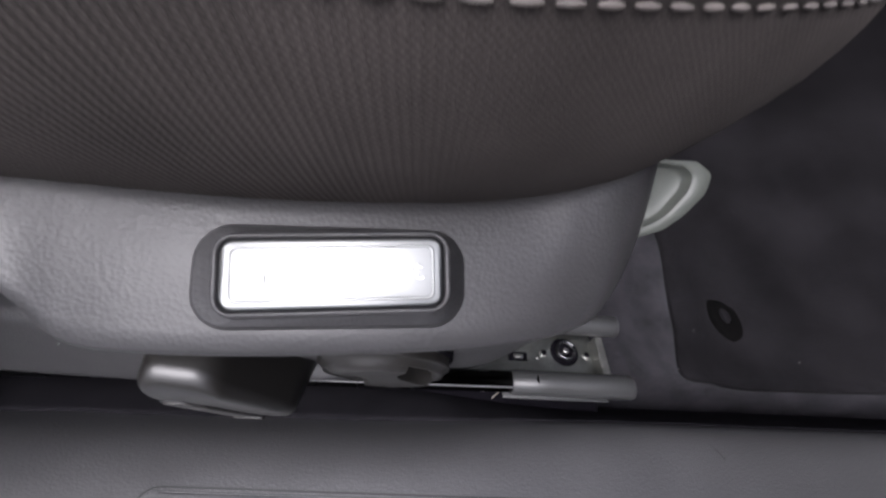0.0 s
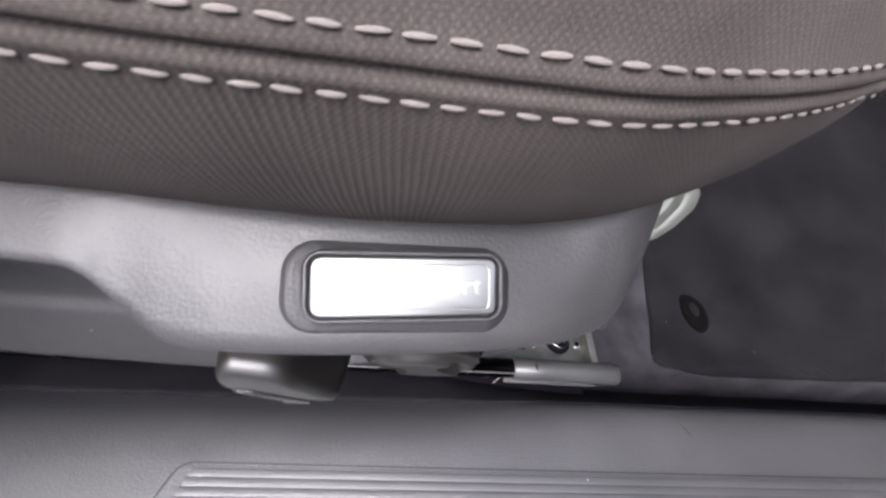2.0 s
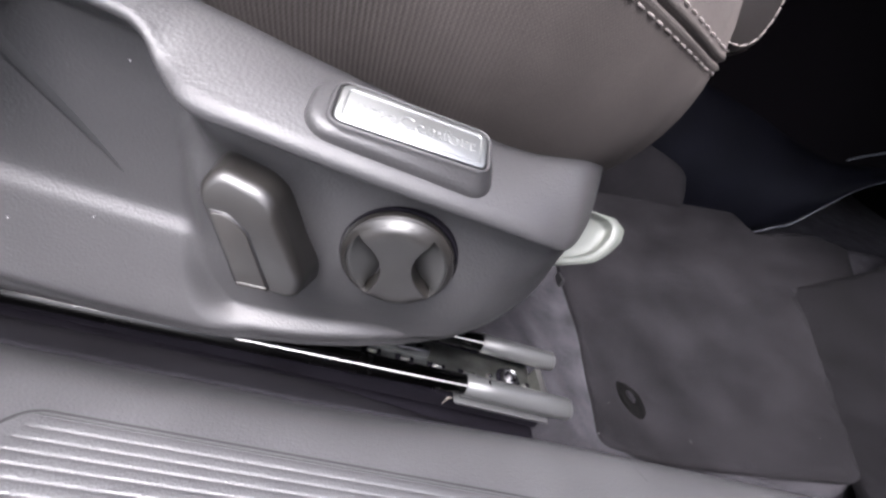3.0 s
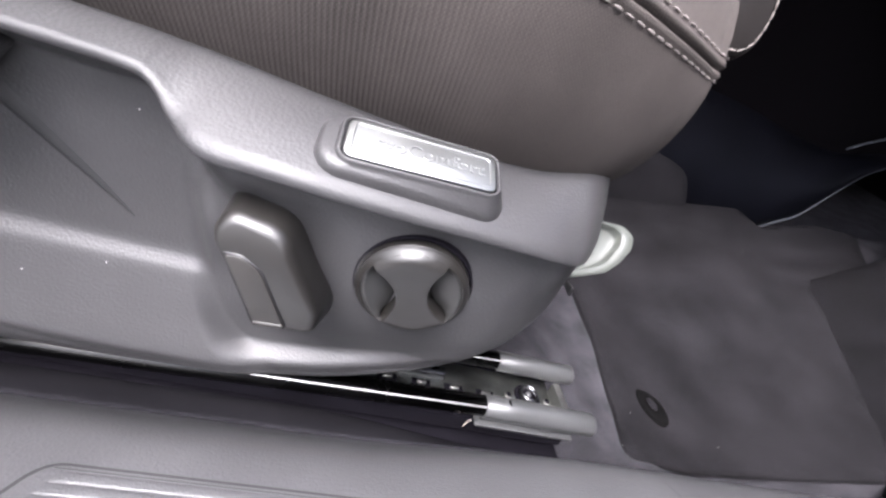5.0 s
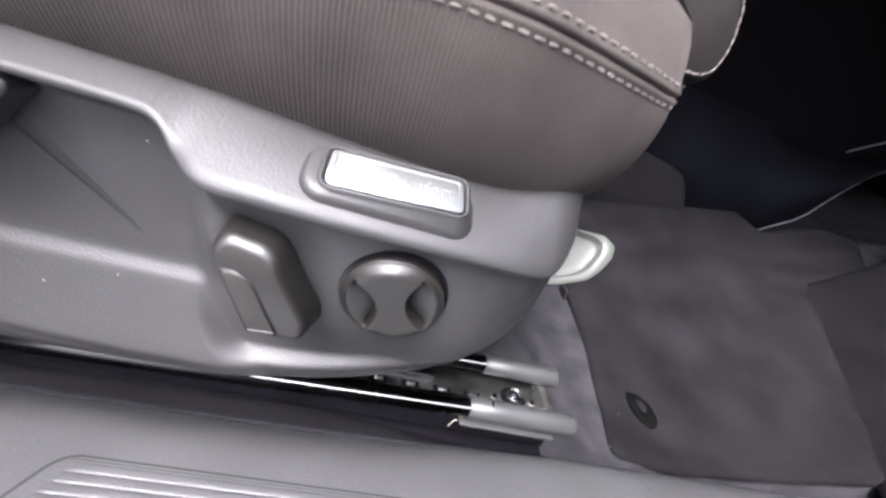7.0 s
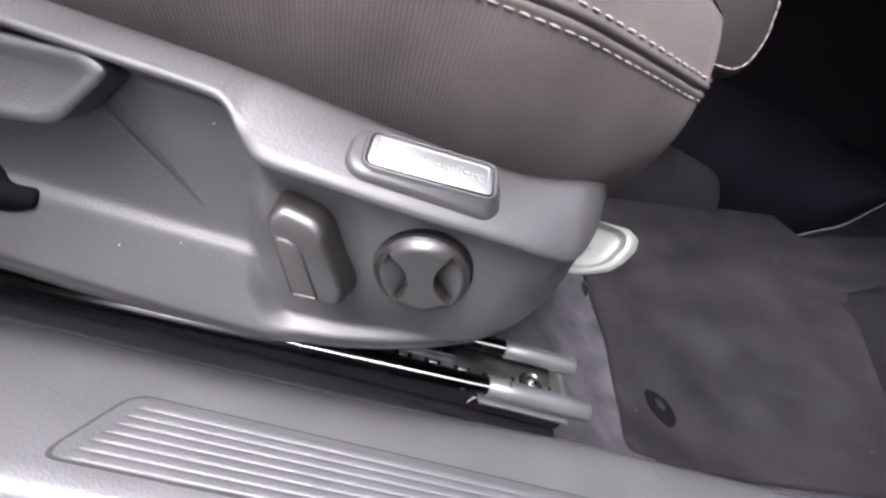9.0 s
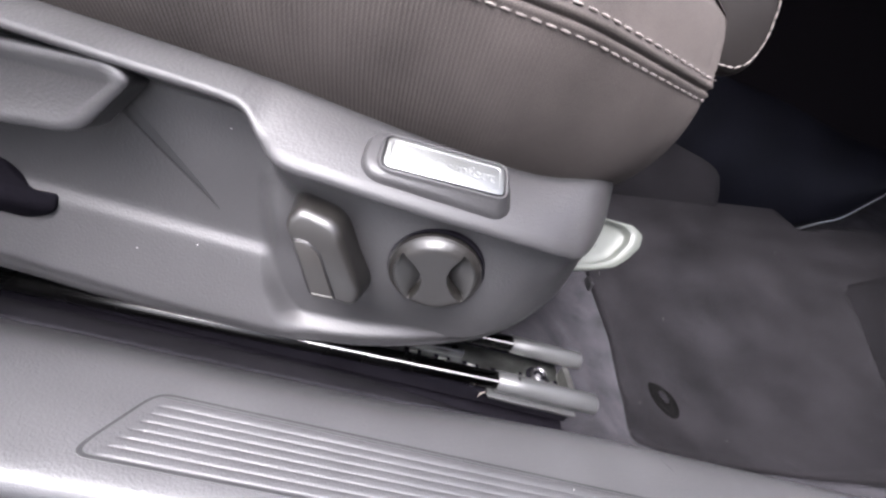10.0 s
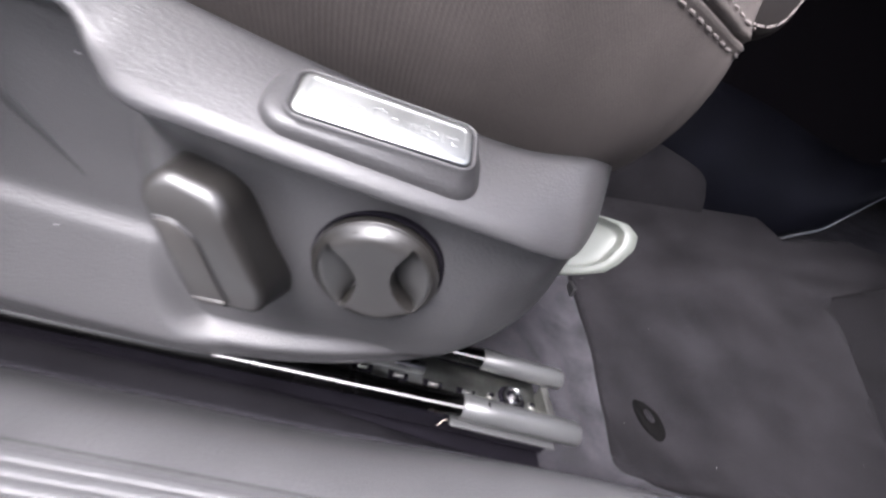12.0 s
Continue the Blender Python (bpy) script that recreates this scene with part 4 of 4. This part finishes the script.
def build_footwell():
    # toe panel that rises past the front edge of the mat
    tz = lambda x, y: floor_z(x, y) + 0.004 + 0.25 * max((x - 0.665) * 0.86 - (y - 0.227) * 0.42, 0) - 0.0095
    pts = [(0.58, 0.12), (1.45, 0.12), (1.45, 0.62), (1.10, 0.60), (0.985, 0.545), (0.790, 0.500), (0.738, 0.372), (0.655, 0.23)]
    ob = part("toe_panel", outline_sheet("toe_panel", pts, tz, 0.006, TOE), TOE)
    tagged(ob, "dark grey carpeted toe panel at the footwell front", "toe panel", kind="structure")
    # lining of the tunnel with a shiny lower lip
    top = [(-0.2, 0.44), (0.3, 0.443), (0.575, 0.443), (0.716, 0.438), (0.862, 0.424), (1.02, 0.42), (1.10, 0.44), (1.3, 0.50)]
    low = [(-0.2, 0.0), (0.45, 0.10), (0.80, 0.13), (0.915, 0.180), (0.977, 0.224), (1.015, 0.252), (1.05, 0.313), (1.08, 0.365), (1.115, 0.408), (1.2, 0.46), (1.3, 0.49)]
    rows = []
    for i in range(76):
        x = -0.2 + 0.02 * i
        a, b = curve(low, x)[0], curve(top, x)[0]
        row = []
        for k in range(11):
            t = k / 10
            bulge = 0.03 * math.sin(math.pi * t) + 0.006 * noise.noise((x * 5, t * 3, 1))
            row.append((x, 0.775 - bulge + 0.03 * t, a + (b - a) * t))
        row = [(x, 0.80, a - 0.004)] + row + [(x, 0.83, b + 0.004)]
        rows.append(row)
    bm = sheet(rows)
    bmesh.ops.recalc_face_normals(bm, faces=bm.faces)
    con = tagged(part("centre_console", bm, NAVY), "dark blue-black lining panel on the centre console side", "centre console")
    rows = []
    for i in range(41):
        x = 0.915 + 0.39 * i / 40
        z = curve(low, x)[0]
        rows.append([(x + 0.0, 0.772 + 0.0035 * math.cos(a * math.pi / 4), z + 0.0035 * math.sin(a * math.pi / 4)) for a in range(8)])
    part("console_lip", sheet(rows, close=True), GLOSS, con, "glossy lower lip of the lining")
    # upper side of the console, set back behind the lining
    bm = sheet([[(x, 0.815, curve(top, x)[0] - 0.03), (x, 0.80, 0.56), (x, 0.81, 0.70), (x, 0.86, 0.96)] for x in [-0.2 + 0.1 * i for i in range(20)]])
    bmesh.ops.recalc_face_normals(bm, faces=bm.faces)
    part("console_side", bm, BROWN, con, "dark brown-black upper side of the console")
    # second highlight on the lining, built as an added pale strip
    rows = []
    for i in range(21):
        x = 0.985 + 0.12 * i / 20
        z = 0.430 + 0.072 * (i / 20) ** 0.9
        rows.append([(x, 0.762 + 0.0028 * math.cos(a * math.pi / 4), z + 0.0028 * math.sin(a * math.pi / 4)) for a in range(8)])
    part("console_glint", sheet(rows, close=True), GLOSS, con, "pale strip standing for the upper highlight on the lining")
    # carpet that laps up the lower tunnel beside the seat
    top_line = [(-0.2, 0.30), (0.45, 0.288), (0.52, 0.283), (0.60, 0.272), (0.64, 0.256), (0.662, 0.225), (0.680, 0.185)]
    rows = []
    for i in range(45):
        x = -0.2 + 0.02 * i
        zt = curve(top_line, x)[0]
        rows.append([(x, 0.742 + 0.010 * abs(k - 5) / 5 + (0.012 if k == 8 else 0) + 0.003 * noise.noise((x * 8, k * 0.4, 5)), 0.10 + (zt - 0.10) * k / 8) for k in range(9)])
    bm = sheet(rows)
    bmesh.ops.recalc_face_normals(bm, faces=bm.faces)
    part("tunnel_carpet", bm, MATM, con, "grey carpet lapping up the lower tunnel")


build_footwell()


# ---- tread ribs on the sill ----
def build_tread():
    """Ribbed tread field in the sill; a raised black ring stands for groove shade."""
    x1 = 0.56
    line = fillet([(-0.166, 0.0535), (x1, 0.0535), (x1 + 0.02, 0.012), (-0.182, 0.012)], 0.010, 6)
    field = fillet([(-0.1648, 0.0524), (x1 - 0.001, 0.0524), (x1 + 0.0185, 0.0135), (-0.1797, 0.0135)], 0.0092, 6)
    place = lambda u, v, d: Vector((u, v, 0.0797 + d))
    groove = sheet([[place(u, v, d) for u, v in o] for o, d in ((line, 0.0), (line, 0.0006), (field, 0.0006), (field, 0.0))], close=True)
    bmesh.ops.recalc_face_normals(groove, faces=groove.faces)
    part("tread_groove_shade", groove, BLACK, SILL_OB, smooth=False)
    part("tread_base", prism(field, -0.001, 0.0004, place), SILL, SILL_OB, "flush field under the tread ribs", smooth=False)
    prof = ((0.0025, -0.0003), (0.0021, 0.0), (0.0014, 0.00012), (0.0, 0.00018), (-0.0014, 0.00012), (-0.0021, 0.0), (-0.0025, -0.0003))
    for i in range(7):
        y = 0.0478 - 0.0052 * i
        xs = -0.1565 - 0.36 * (0.0521 - y)
        rows = []
        for x, k in ((xs, 0.0), (xs + 0.002, 0.45), (xs + 0.005, 0.85), (xs + 0.010, 1.0), (x1 - 0.012, 1.0), (x1 - 0.006, 0.1)):
            rows.append([(x, y + w, 0.0802 + h * k) for w, h in prof])
        part("tread_rib", sheet(rows), SILL, SILL_OB)
    part("tread_line", box(-0.1605, x1 - 0.006, 0.05085, 0.0513, 0.0795, 0.0803), BLACK, SILL_OB, smooth=False)


build_tread()


# ---- litter ----
def build_straw():
    bm = bmesh.new()
    rows = []
    for i in range(7):
        t = i / 6
        c = Vector((0.052 + 0.008 * t, 0.117 + 0.006 * t, 0.066 + 0.004 * math.sin(math.pi * t)))
        rows.append([c + Vector((0, 0.00035 * math.cos(a * math.pi / 3), 0.00035 * math.sin(a * math.pi / 3))) for a in range(6)])
    tagged(part("straw", sheet(rows, bm, close=True), STRAW), "tiny dry straw lying beside the seat rail", "straw")


build_straw()


def build_clip():
    """Small black clip on the carpet behind the mat."""
    bm = box(0.2855, 0.2905, 0.420, 0.446, 0.030, 0.0465, 0.0012)
    tagged(part("carpet_clip", bm, BLACK), "small black plastic clip on the carpet", "clip")


build_clip()


def build_dust():
    bm = bmesh.new()
    for i in range(16):
        x, y = random.uniform(0.2, 0.75), random.uniform(0.17, 0.6)
        z = mat_z(x, y) + 0.0045 if x > 0.3 else floor_z(x, y) + 0.002
        bmesh.ops.create_icosphere(bm, subdivisions=1, radius=random.uniform(0.0003, 0.0006), matrix=Matrix.Translation((x, y, z)))
    for x, z in ((-0.158, 0.235), (-0.183, 0.1445), (-0.222, 0.131)):
        bmesh.ops.create_icosphere(bm, subdivisions=1, radius=0.0005, matrix=Matrix.Translation((x, curve(POCKET, z)[0], z)))
    bmesh.ops.create_icosphere(bm, subdivisions=1, radius=0.0006, matrix=Matrix.Translation((0.115, 0.048, 0.0805)))
    tagged(part("dust_specks", bm, DUST), "pale dust specks scattered on mat and trim", "dust", kind="stuff")


build_dust()


def build_scuff():
    rows = []
    for i in range(6):
        t = i / 5
        c = Vector((0.2085 + 0.006 * t, 0.0895 - 0.010 * t, 0.0778 + 0.0014 * t))
        w = 0.0014 * math.sin(math.pi * (0.12 + 0.76 * t))
        rows.append([c + Vector((-w, 0, 0)), c + Vector((0, 0, 0.0004)), c + Vector((w, 0, 0))])
    tagged(part("scuff_mark", sheet(rows), BLACK), "small black rubber scuff on the door sill", "scuff mark")


build_scuff()
